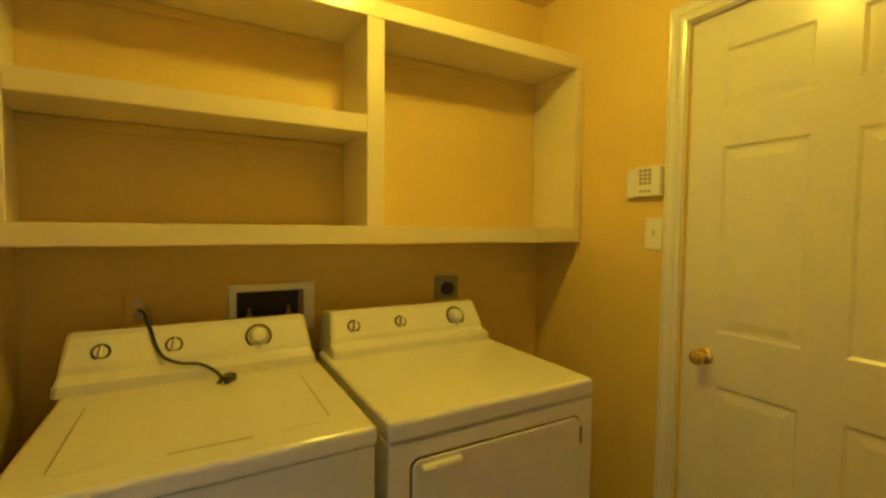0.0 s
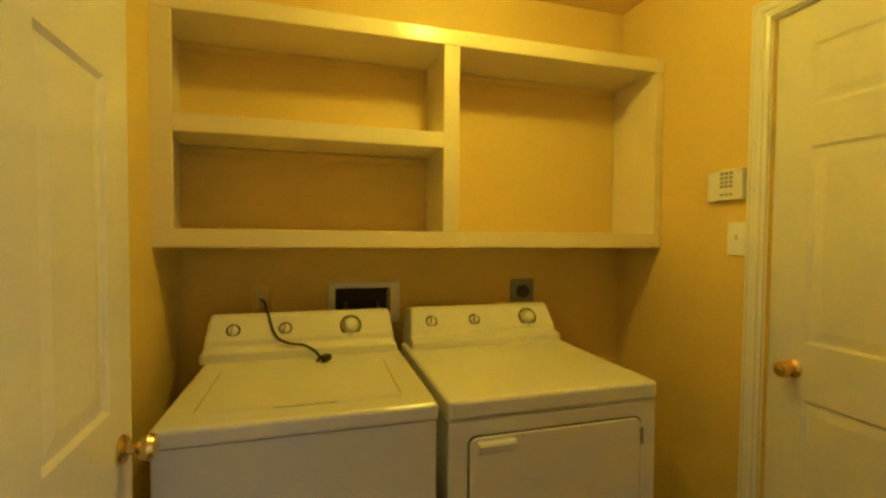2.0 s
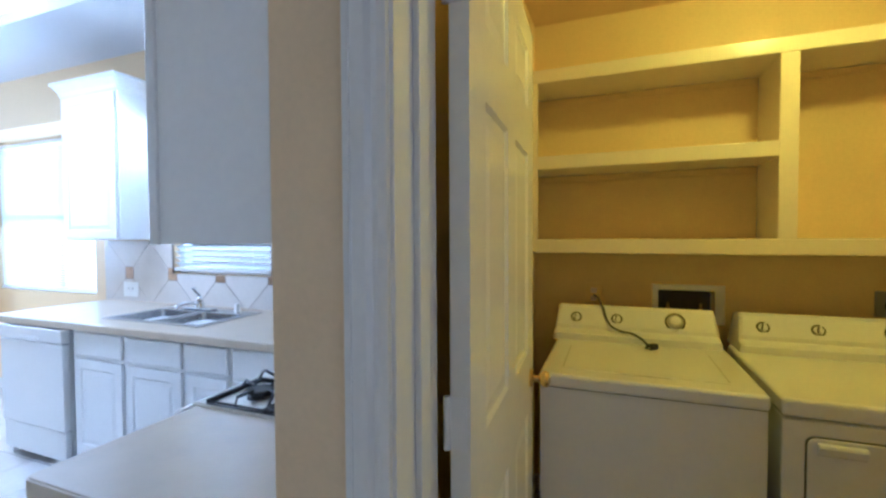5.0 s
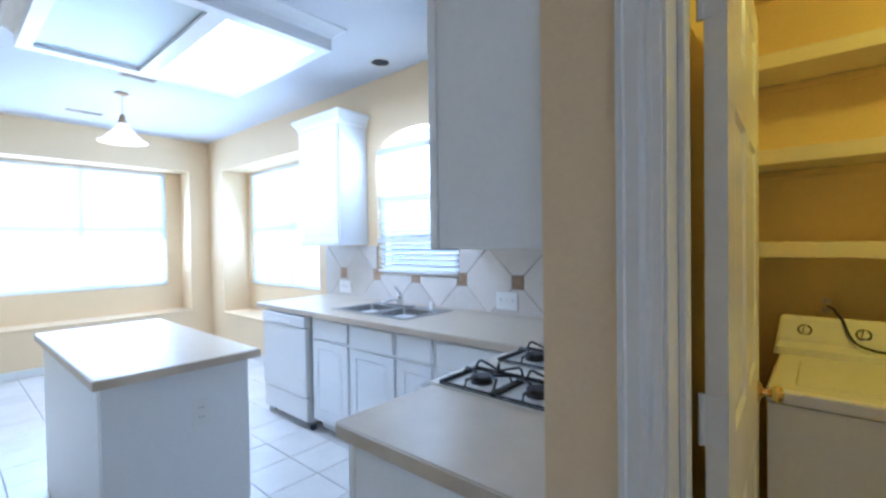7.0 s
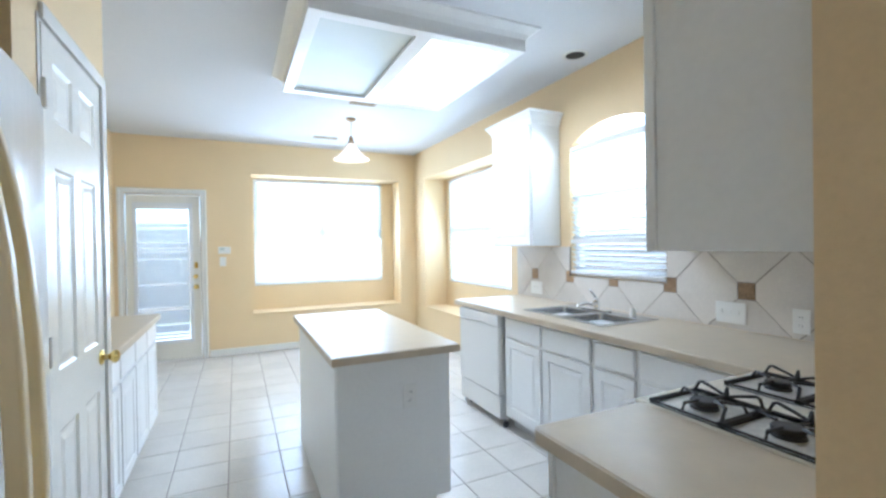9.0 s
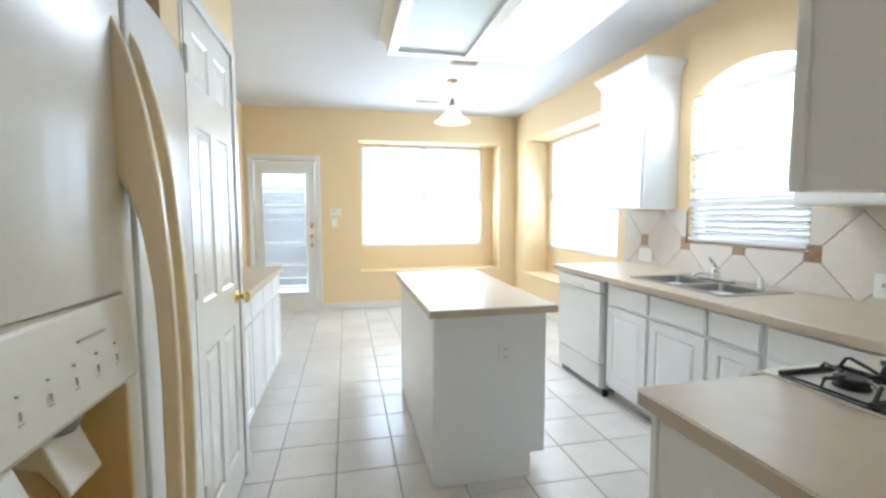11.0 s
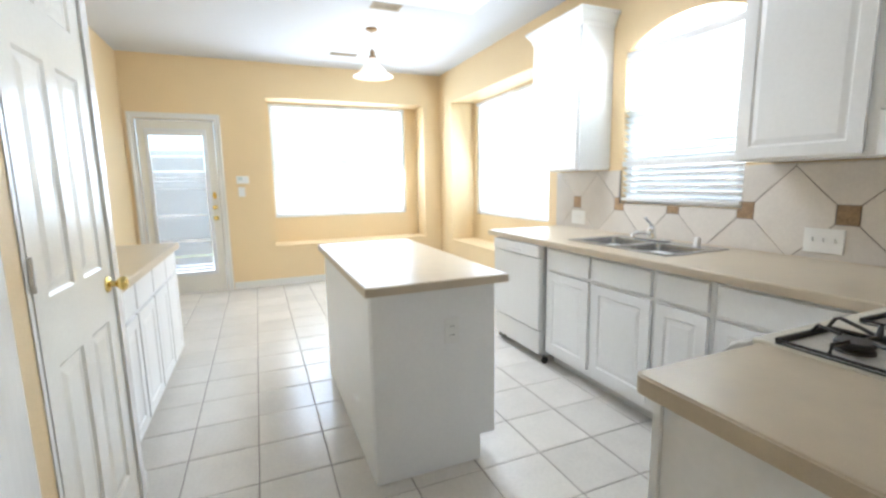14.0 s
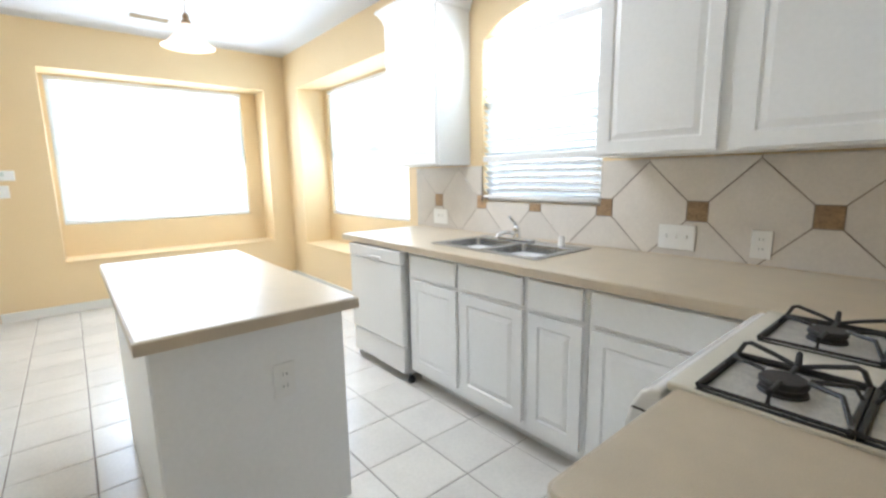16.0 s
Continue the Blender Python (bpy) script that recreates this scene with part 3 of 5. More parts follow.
structure("door_frame_east", boxes((LX1 - 0.001, LX1 + 0.10, 1.498, 1.516, 0, 2.11), (LX1 - 0.001, LX1 + 0.10, 0.647, 0.665, 0, 2.11), (LX1 - 0.001, LX1 + 0.10, 0.665, 1.498, 2.097, 2.115), (LX1 + 0.056, LX1 + 0.10, 1.486, 1.498, 0, 2.097)), M_TRIM, "white painted door jamb", 0.002)
casing("trim_east_door", "y", 0.660, 1.502, LX1, -1, 2.102, "white moulded casing round the closed door", 0.062)

# pantry door
dr3 = thing("door_3", -1.655, PY, 0, "closed white six-panel pantry door with a brass knob", "door")
dr3["kind"] = "structure"
w3d = 0.61
bm = bmesh.new()
panel_slab(bm, w3d, 2.06 - F, 0.035, lifted([(a, b, v0, v1) for a, b in ((0.085, 0.265), (0.345, 0.525)) for v0, v1 in ((0.20, 0.815), (1.005, 1.645), (1.79, 1.97))]),
           pose(-1.960, PY - 0.030, F + 0.01))
part("leaf", bm, M_DOOR, dr3, bevel=0.0012)
knob(dr3, -1.905, PY + 0.005, 0.952, "n")
for hz in (0.32, 1.09, 1.86):
    hb = bmesh.new()
    box(hb, -1.352, -1.339, PY + 0.005, PY + 0.009, hz - 0.045, hz + 0.045)
    lathe(hb, [(0, 0), (0.006, 0), (0.006, 0.09), (0, 0.09)], pose(-1.346, PY + 0.011, hz - 0.045), 10)
    part("hinge", hb, M_TRIM, dr3, "painted door hinge")
structure("door_frame_pantry", boxes((-1.983, -1.965, PY - 0.11, PY + 0.004, 0, 2.075), (-1.345, -1.327, PY - 0.11, PY + 0.004, 0, 2.075), (-1.983, -1.327, PY - 0.11, PY + 0.004, 2.075, 2.093)), M_TRIM, "white painted pantry door jamb", 0.002)
structure("trim_pantry_door", boxes((-2.026, -1.968, PY + 0.001, PY + 0.015, F, 2.078), (-2.026, -1.342, PY + 0.001, PY + 0.015, 2.078, 2.128)), M_TRIM, "white flat casing along the pantry door's latch side and top", 0.004)

# back door with a full light and a blind
bd = thing("door_4", WX - 0.03, -1.06, 0, "white glazed back door with slatted blind and brass knob", "door")
bd["kind"] = "structure"
y0, y1 = -1.445, -0.675
g0, g1, gz0, gz1 = -1.345, -0.785, 0.275, 1.925
bm = boxes((WX - 0.065, WX - 0.02, y0, g0, F + 0.02, 2.05), (WX - 0.065, WX - 0.02, g1, y1, F + 0.02, 2.05), (WX - 0.065, WX - 0.02, g0, g1, F + 0.02, gz0), (WX - 0.065, WX - 0.02, g0, g1, gz1, 2.05))
part("leaf", bm, M_DOOR, bd)
bm = bmesh.new()
for a in ((g0 - 0.03, g0 + 0.01, gz0 - 0.03, gz1 + 0.03), (g1 - 0.01, g1 + 0.03, gz0 - 0.03, gz1 + 0.03)):
    box(bm, WX - 0.022, WX - 0.008, a[0], a[1], a[2], a[3])
box(bm, WX - 0.022, WX - 0.008, g0 + 0.01, g1 - 0.01, gz0 - 0.03, gz0 + 0.01)
box(bm, WX - 0.022, WX - 0.008, g0 + 0.01, g1 - 0.01, gz1 - 0.01, gz1 + 0.03)
part("glazing_frame", bm, M_VINYL, bd, bevel=0.003)
part("pane", boxes((WX - 0.046, WX - 0.042, g0, g1, gz0, gz1)), M_GLASS, bd).visible_shadow = False
knob(bd, WX - 0.02, -0.728, 0.92, "e")
knob(bd, WX - 0.02, -0.728, 1.05, "e", name="deadbolt", plate=0.026)
bm = boxes((WX - 0.02, WX + 0.012, -0.745, -0.700, 1.185, 1.20), (WX - 0.02, WX - 0.01, -0.74, -0.705, 1.15, 1.23))
part("security_latch", bm, M_BRASS, bd, "brass security latch", bevel=0.002)
structure("door_frame_back", boxes((WX - 0.14, WX, -1.470, -1.452, 0, 2.075), (WX - 0.14, WX, -0.668, -0.650, 0, 2.075), (WX - 0.14, WX, -1.452, -0.668, 2.057, 2.075), (WX - 0.14, WX, -1.452, -0.668, F - 0.02, F + 0.018)), M_TRIM, "white painted back door jamb with a threshold", 0.002)
casing("trim_back_door", "y", -1.462, -0.658, WX, 1, 2.068, "white moulded casing round the back door", 0.06)
slat_blind("door_blind", "y", g0 + 0.014, g1 - 0.014, WX + 0.012, gz0 + 0.03, gz1 - 0.01, 0.022, 60, 0.026,
           "white slatted blind with bent slats on the back door's glass", 1, M_FAUX, bent=0.14)

# ---- helpers for cabinets and plates ----
def placed(bm, m):
    bmesh.ops.transform(bm, matrix=m, verts=bm.verts)
    return bm


def cells_slab(xs, ys, keep, z0, z1):
    """One slab over the grid cells that keep() accepts, with side walls only where it ends."""
    bm, vs = bmesh.new(), {}
    xs, ys = sorted(xs), sorted(ys)

    def V(i, j, z):
        if (i, j, z) not in vs:
            vs[i, j, z] = bm.verts.new((xs[i], ys[j], z))
        return vs[i, j, z]

    def on(i, j):
        return 0 <= i < len(xs) - 1 and 0 <= j < len(ys) - 1 and keep((xs[i] + xs[i + 1]) / 2, (ys[j] + ys[j + 1]) / 2)
    for i in range(len(xs) - 1):
        for j in range(len(ys) - 1):
            if not on(i, j):
                continue
            bm.faces.new((V(i, j, z1), V(i + 1, j, z1), V(i + 1, j + 1, z1), V(i, j + 1, z1)))
            bm.faces.new((V(i, j, z0), V(i, j + 1, z0), V(i + 1, j + 1, z0), V(i + 1, j, z0)))
            for di, dj, a, b in ((-1, 0, (i, j), (i, j + 1)), (1, 0, (i + 1, j), (i + 1, j + 1)), (0, -1, (i, j), (i + 1, j)), (0, 1, (i, j + 1), (i + 1, j + 1))):
                if not on(i + di, j + dj):
                    bm.faces.new((V(*a, z0), V(*b, z0), V(*b, z1), V(*a, z1)))
    bmesh.ops.dissolve_limit(bm, angle_limit=0.01, verts=bm.verts, edges=bm.edges)
    return bm


def ring_of(prof, x0, x1, y0, y1, closed=True):
    """A moulding swept round a rectangle with mitred corners: prof is (outward, height) points. Open: leaves out the y1 side."""
    bm = bmesh.new()
    loops = []
    for o, z in prof:
        if closed:
            loops.append([bm.verts.new(p) for p in ((x0 - o, y0 - o, z), (x1 + o, y0 - o, z), (x1 + o, y1 + o, z), (x0 - o, y1 + o, z))])
        else:
            loops.append([bm.verts.new(p) for p in ((x0 - o, y1, z), (x0 - o, y0 - o, z), (x1 + o, y0 - o, z), (x1 + o, y1, z))])
    for a, b in zip(loops, loops[1:]):
        for i in range(4 if closed else 3):
            j = (i + 1) % 4
            bm.faces.new((a[i], a[j], b[j], b[i]))
    return bm


def cabinet(name, m, w, depth, z0, z1, fronts, label, toe=0.0, group=""):
    """A cabinet unit in local u (across), front at y = 0 facing +y. fronts: (u0, u1, z0, z1, kind)."""
    o = m @ Vector((w / 2, -depth / 2, z0))
    c = thing(name, *o, label, "cabinet", group)
    part("body", placed(boxes((0, w, -depth, 0, z0 + toe, z1)), m), M_CAB, c, bevel=0.0015)
    if toe:
        # recessed board, toned down to carry the shade under the cabinet
        part("toe_kick", placed(boxes((0.001, w - 0.001, -depth, -0.075, z0, z0 + toe)), m), M_TOE, c, "white toe kick board with its shade in the colour")
    for u0, u1, a, b, kind in fronts:
        bm = bmesh.new()
        if kind == "drawer":
            panel_slab(bm, u1 - u0, b - a, 0.018, [], pose(u0, 0.001, a))
            part("drawer_front", placed(bm, m), M_CAB, c, bevel=0.006, seg=3)
        else:
            s = 0.052
            panel_slab(bm, u1 - u0, b - a, 0.018, [(s, u1 - u0 - s, s, b - a - s)], pose(u0, 0.001, a), groove=0.006, ring=(0.0, 0.006, 0.012, 0.034), rise=0.005)
            part("door", placed(bm, m), M_CAB, c, bevel=0.003)
    return c


def plate(name, m, w, h, kind, label, n=1):
    """A wall plate in local x, z with its face at +y."""
    t = thing(name, *m.translation, label, "wall plate")
    part("cover_plate", placed(boxes((-w / 2, w / 2, 0, 0.006, -h / 2, h / 2)), m), M_PLAST, t, bevel=0.0025)
    for i in range(n):
        u = (i - (n - 1) / 2) * 0.046
        if kind == "toggle":
            part("toggle", placed(boxes((u - 0.005, u + 0.005, 0.006, 0.016, -0.004, 0.014)), m), M_PLAST, t, bevel=0.001)
        else:
            for v in (-0.02, 0.02):
                bm = boxes((u - 0.014, u + 0.014, 0.006, 0.0085, v - 0.013, v + 0.013))
                rc = part("receptacle", placed(bm, m), M_PLAST, t, bevel=0.002)
                sb = boxes((u - 0.007, u - 0.005, 0.0085, 0.0092, v - 0.003, v + 0.006), (u + 0.005, u + 0.007, 0.0085, 0.0092, v - 0.003, v + 0.006))
                sub(rc, t, "slots", placed(sb, m), M_BLACK)
    return t


# ---- kitchen: north run ----
FY = 1.53                                   # cabinet face
for nm, a, b in (("a", -2.450, -1.995), ("b", -1.995, -1.545), ("c", -1.545, -1.238)):
    w = b - a
    cabinet("base_cabinet", pose(b, FY, 0, 0, 0, 180), w, NY - FY - 0.004, F, 0.863,
            [(0.018, w - (0.038 if nm == "a" else 0.018), 0.715, 0.848, "drawer"), (0.018, w - (0.038 if nm == "a" else 0.018), 0.150, 0.695, "door")],
            "white painted base cabinet with one drawer front over one raised-panel door", 0.085, "base cabinets")
cabinet("base_cabinet", pose(-0.602, FY, 0, 0, 0, 180), 0.634, NY - FY - 0.004, F, 0.863,
        [(0.12, 0.612, 0.715, 0.848, "drawer"), (0.12, 0.612, 0.150, 0.695, "door")],
        "wide white corner base cabinet under the beige countertop", 0.085, "base cabinets")
fp = thing("filler_panel", -3.10, 1.86, 0, "white panel closing the counter's end beside the dishwasher", "panel")
part("board", boxes((-3.108, -3.090, FY, NY - 0.004, F, 0.863)), M_CAB, fp)

dw = thing("dishwasher", -2.775, 1.83, 0, "white dishwasher on casters under the counter's end", "dishwasher")
part("body", boxes((-3.080, -2.470, 1.52, 2.16, 0.070, 0.858)), M_APPL, dw)
part("door", boxes((-3.082, -2.464, 1.478, 1.518, 0.262, 0.770)), M_APPL, dw, bevel=0.006)
part("control_panel", boxes((-3.082, -2.464, 1.474, 1.518, 0.774, 0.856)), M_APPL, dw, bevel=0.006)
part("lower_panel", boxes((-3.078, -2.468, 1.486, 1.518, 0.085, 0.254)), M_APPL, dw, bevel=0.004)
part("latch_handle", boxes((-2.86, -2.68, 1.466, 1.476, 0.786, 0.804)), M_APPL, dw, bevel=0.003)
for cx, cy in ((-2.440, 1.520), (-3.03, 1.56)):
    bm = bmesh.new()
    lathe(bm, [(0, -0.011), (0.022, -0.011), (0.025, -0.006), (0.025, 0.006), (0.022, 0.011), (0, 0.011)], pose(cx, cy, F + 0.026, 0, 90, 0), 16)
    cst = part("caster", bm, M_BLACK, dw, "black caster wheel", smooth=True)
    sub(cst, dw, "fork", boxes((cx - 0.014, cx - 0.011, cy - 0.008, cy + 0.008, F + 0.026, F + 0.062)), M_GREYP)

# countertop of the north run, with the sink's cut-out and the short leg behind the range
SINK = (-2.355, -1.580, 1.625, 2.095)
bm = cells_slab([-3.20, SINK[0] + 0.02, SINK[1] - 0.02, -0.004], [1.488, SINK[2] + 0.02, SINK[3] - 0.02, NY - 0.012],
                lambda x, y: not (SINK[0] + 0.02 < x < SINK[1] - 0.02 and SINK[2] + 0.02 < y < SINK[3] - 0.02), 0.866, CT)
ct = thing("countertop", -1.9, 1.85, 0.866, "beige laminate countertop along the sink wall", "countertop")
part("slab", bm, M_COUNTER, ct, bevel=0.004, seg=3)
part("edge_band", boxes((-3.20, -0.665, 1.4835, 1.4885, 0.8655, CT - 0.003)), M_EDGE, ct, "slightly darker front edge", bevel=0.002)
part("edge_band", boxes((-3.2045, -3.1995, 1.486, NY - 0.014, 0.8655, CT - 0.003)), M_EDGE, ct, "slightly darker end edge", bevel=0.002)
ct2 = thing("countertop", -0.32, 0.60, 0.866, "beige laminate countertop end piece beside the gas range", "countertop")
CE = 0.832


def corner_plan(grow):
    """The end piece's outline with its rounded free corner."""
    x0, y0, r = -0.628 - grow, 0.434 - grow, 0.022 + grow
    pts = [(-0.004, y0)] + [(x0 + r - r * math.sin(radians(90 * k / 8)), y0 + r - r * math.cos(radians(90 * k / 8))) for k in range(9)]
    return pts + [(x0, CE), (-0.004, CE)]


bm = bmesh.new()
prism(bm, corner_plan(0.0), 0.866, CT, "z")
part("slab", bm, M_COUNTER, ct2, bevel=0.004, seg=3)
bm = bmesh.new()
prism(bm, corner_plan(0.0045)[:-1] + corner_plan(-0.001)[:-1][::-1], 0.8655, CT - 0.003, "z")
part("edge_band", bm, M_EDGE, ct2, "slightly darker front edge", bevel=0.0015)
pc = thing("end_cabinet", -0.30, 0.58, 0, "plain white cabinet end below the beige countertop", "cabinet")
part("body", boxes((-0.598, -0.004, 0.472, 0.766, 0.10, 0.864)), M_CAB, pc, bevel=0.002)
part("skirting", boxes((-0.598, -0.004, 0.474, 0.766, F, 0.10)), M_CAB, pc)
part("corner_stile", boxes((-0.606, -0.586, 0.464, 0.476, F, 0.864)), M_CAB, pc, bevel=0.002)
part("door", boxes((-0.616, -0.599, 0.485, 0.760, 0.13, 0.70)), M_CAB, pc, bevel=0.004)
part("drawer_front", boxes((-0.616, -0.599, 0.485, 0.760, 0.72, 0.85)), M_CAB, pc, bevel=0.004)

# ---- sink ----
sk = thing("kitchen_sink", -1.967, 1.86, 0.74, "stainless steel double-bowl sink set in the countertop", "sink")
B1, B2 = (-2.315, -1.985, 1.665, 1.985), (-1.950, -1.620, 1.665, 1.985)
bm = cells_slab([SINK[0], B1[0], B1[1], B2[0], B2[1], SINK[1]], [SINK[2], B1[2], B1[3], SINK[3]],
                lambda x, y: not any(b[0] < x < b[1] and b[2] < y < b[3] for b in (B1, B2)), CT + 0.001, CT + 0.007)
part("rim", bm, M_STEEL, sk, bevel=0.003)
for b in (B1, B2):
    bm = bmesh.new()
    top = [bm.verts.new((x, y, CT + 0.003)) for x, y in ((b[0], b[2]), (b[1], b[2]), (b[1], b[3]), (b[0], b[3]))]
    s = 0.018
    bot = [bm.verts.new((x, y, 0.745)) for x, y in ((b[0] + s, b[2] + s), (b[1] - s, b[2] + s), (b[1] - s, b[3] - s), (b[0] + s, b[3] - s))]
    for i in range(4):
        bm.faces.new((top[i], top[(i + 1) % 4], bot[(i + 1) % 4], bot[i]))
    bm.faces.new(bot)
    bowl = part("bowl", bm, M_STEEL, sk, bevel=0.03, seg=4)
    bm = bmesh.new()
    lathe(bm, [(0, 0), (0.018, 0), (0.040, 0.002), (0.043, 0.0), (0.043, -0.004), (0, -0.004)], pose((b[0] + b[1]) / 2, (b[2] + b[3]) / 2, 0.749), 20)
    sub(bowl, sk, "drain", bm, M_CHROME, smooth=True)
FXC = -2.055
fc = thing("faucet", FXC, 2.045, CT + 0.007, "chrome single-lever faucet with a low spout and a ball-tipped lever", "faucet")
part("deck_plate", boxes((FXC - 0.125, FXC + 0.125, 2.016, 2.074, CT + 0.007, CT + 0.022)), M_CHROME, fc, bevel=0.007, seg=3)
bm = bmesh.new()
lathe(bm, [(0, 0), (0.027, 0), (0.026, 0.020), (0.022, 0.045), (0.023, 0.050), (0.020, 0.066), (0.012, 0.074), (0, 0.076)], pose(FXC, 2.045, CT + 0.020), 20)
part("body", bm, M_CHROME, fc, smooth=True)
bm = bmesh.new()
tube(bm, smooth_path([(FXC, 2.030, 0.948), (FXC + 0.006, 1.97, 0.966), (FXC + 0.014, 1.90, 0.968), (FXC + 0.018, 1.865, 0.958), (FXC + 0.018, 1.858, 0.944)]), 0.0115, 10)
part("spout", bm, M_CHROME, fc, smooth=True)
bm = bmesh.new()
tube(bm, smooth_path([(FXC, 2.045, 0.992), (FXC - 0.008, 2.038, 1.014), (FXC - 0.030, 2.028, 1.040)]), 0.0085, 8)
lv = part("lever", bm, M_STEEL, fc, smooth=True)
bm = bmesh.new()
lathe(bm, [(0, -0.012), (0.008, -0.009), (0.012, 0), (0.008, 0.009), (0, 0.012)], pose(FXC - 0.034, 2.026, 1.048), 14)
sub(lv, fc, "ball_tip", bm, M_CHROME, smooth=True)
sd = thing("soap_dispenser", -1.735, 2.045, CT + 0.007, "white plastic cap on the sink's deck", "sink fitting")
bm = bmesh.new()
lathe(bm, [(0, 0), (0.020, 0), (0.018, 0.010), (0.016, 0.045), (0.011, 0.052), (0, 0.053)], pose(-1.735, 2.045, CT + 0.007), 18)
part("cap", bm, M_PLAST, sd, smooth=True)

# ---- gas range ----
gr = thing("gas_range", -0.32, 1.07, 0, "white gas range with four burners and black grates", "range")
RY0, RY1 = 0.836, 1.482
part("body", boxes((-0.600, -0.015, RY0, RY1, F + 0.01, 0.886)), M_APPL, gr, bevel=0.003)
part("cooktop", boxes((-0.652, -0.012, RY0 - 0.001, RY1 + 0.003, 0.888, 0.910)), M_COOK, gr, bevel=0.007, seg=3)
bm = bmesh.new()
prism(bm, [(-0.647, 0.902), (-0.664, 0.901), (-0.684, 0.888), (-0.702, 0.855), (-0.712, 0.812), (-0.708, 0.770), (-0.647, 0.765)], 0.802, RY1 - 0.003)
part("control_panel", bm, M_APPL, gr, bevel=0.008, seg=3)
part("vent_slot", boxes((-0.698, -0.668, 0.8005, 0.803, 0.850, 0.854)), M_SEAM, gr)
part("oven_door", boxes((-0.655, -0.602, RY0 + 0.005, RY1 - 0.005, 0.17, 0.77)), M_APPL, gr, bevel=0.006)
part("drawer_front", boxes((-0.650, -0.602, RY0 + 0.005, RY1 - 0.005, 0.06, 0.16)), M_APPL, gr, bevel=0.006)
for gx0, gx1 in ((-0.598, -0.394), (-0.384, -0.180)):
    for gy0, gy1 in ((0.843, 1.050), (1.195, 1.425)):
        cx, cy, zt = (gx0 + gx1) / 2, (gy0 + gy1) / 2 - 0.008, 0.910
        bm = bmesh.new()
        prism(bm, [(gx0 + 0.006, gy0 + 0.006), (gx1 - 0.006, gy0 + 0.006), (gx1 - 0.006, gy1 - 0.006), (gx0 + 0.006, gy1 - 0.006)], zt, zt + 0.0015, "z")
        part("drip_tray", bm, M_PAN, gr, "stained steel drip tray")
        # black ring drawn for the shade in the recess round the tray
        part("tray_gap", cells_slab([gx0 - 0.004, gx0 + 0.005, gx1 - 0.005, gx1 + 0.004], [gy0 - 0.004, gy0 + 0.005, gy1 - 0.005, gy1 + 0.004],
                                    lambda x, y, a=gx0, b=gx1, c=gy0, d=gy1: not (a + 0.005 < x < b - 0.005 and c + 0.005 < y < d - 0.005), zt + 0.0005, zt + 0.002), M_BLACK, gr, "black strip for the shadow round the drip tray")
        bm = bmesh.new()
        lathe(bm, [(0, 0), (0.038, 0), (0.036, 0.006), (0.030, 0.009), (0.029, 0.013), (0, 0.013)], pose(cx, cy, zt + 0.0015), 24)
        bn = part("burner", bm, M_BURNER, gr, "dark burner base", smooth=True)
        bm = bmesh.new()
        lathe(bm, [(0, 0), (0.034, 0), (0.037, 0.003), (0.037, 0.010), (0.034, 0.013), (0, 0.0135)], pose(cx, cy, zt + 0.0142), 24)
        sub(bn, gr, "burner_cap", bm, M_BURNER, "black iron burner cap", smooth=True)
        bm = bmesh.new()
        zf, zr, mx = zt + 0.009, zt + 0.040, (gx0 + gx1) / 2
        for a, b, r in (((gx0, gy0), (gx1, gy0), 0.0035), ((gx1, gy0), (gx1, gy1), 0.0062), ((gx1, gy1), (gx0, gy1), 0.0058), ((gx0, gy1), (gx0, gy0), 0.0062)):
            tube(bm, [(*a, zf), (*b, zf)], r, 6)
        for gx, way in ((gx0, 1), (gx1, -1)):
            # raised bar from each far corner to the middle peak, and a low finger from each side
            tube(bm, [(gx, gy1 - 0.010, zf), (gx + way * 0.012, gy1 - 0.004, zr - 0.004), (gx + way * 0.022, gy1 - 0.003, zr), (gx + way * 0.066, gy1 - 0.006, zr - 0.012), (mx - way * 0.004, gy1 - 0.008, zf + 0.008)], 0.0046, 6)
            tube(bm, [(gx, gy0 + 0.62 * (gy1 - gy0), zf), (gx + way * 0.014, gy0 + 0.62 * (gy1 - gy0), zf + 0.022), (cx - way * 0.034, cy + 0.016, zf + 0.018)], 0.0042, 6)
        tube(bm, [(mx, gy1 - 0.004, zf), (mx, gy1 - 0.008, zr + 0.002), (mx, gy1 - 0.022, zf + 0.010), (mx, cy + 0.030, zf + 0.012)], 0.0052, 6)
        tube(bm, [(gx1, gy0 + 0.012, zf), (gx1 - 0.020, gy0 + 0.062, zr - 0.006), (cx + 0.036, cy - 0.006, zr - 0.008)], 0.0048, 6)
        tube(bm, [(mx, gy0, zf), (mx, gy0 + 0.010, zr - 0.010), (mx, cy - 0.028, zr - 0.012)], 0.0050, 6)
        part("grate", bm, M_IRON, gr, "black cast iron grate", smooth=True)

# ---- kitchen: wall cabinets ----
UB, UT = 1.370, 2.375
CROWN = [(0.0, UT - 0.005), (0.012, UT + 0.010), (0.018, UT + 0.035), (0.045, UT + 0.075), (0.055, UT + 0.080), (0.055, UT + 0.100), (0.0, UT + 0.100)]


def wall_unit(x0, x1, doors, label, right=0.0):
    m = pose(x1, 1.915, 0, 0, 0, 180)
    w = x1 - x0
    c = cabinet("wall_cabinet", m, w, NY - 1.915 - 0.002, UB, UT, [(w - (b - x0), w - (a - x0), UB + 0.012, UT - 0.012, "door") for a, b in doors], label, group="wall cabinets")
    return c


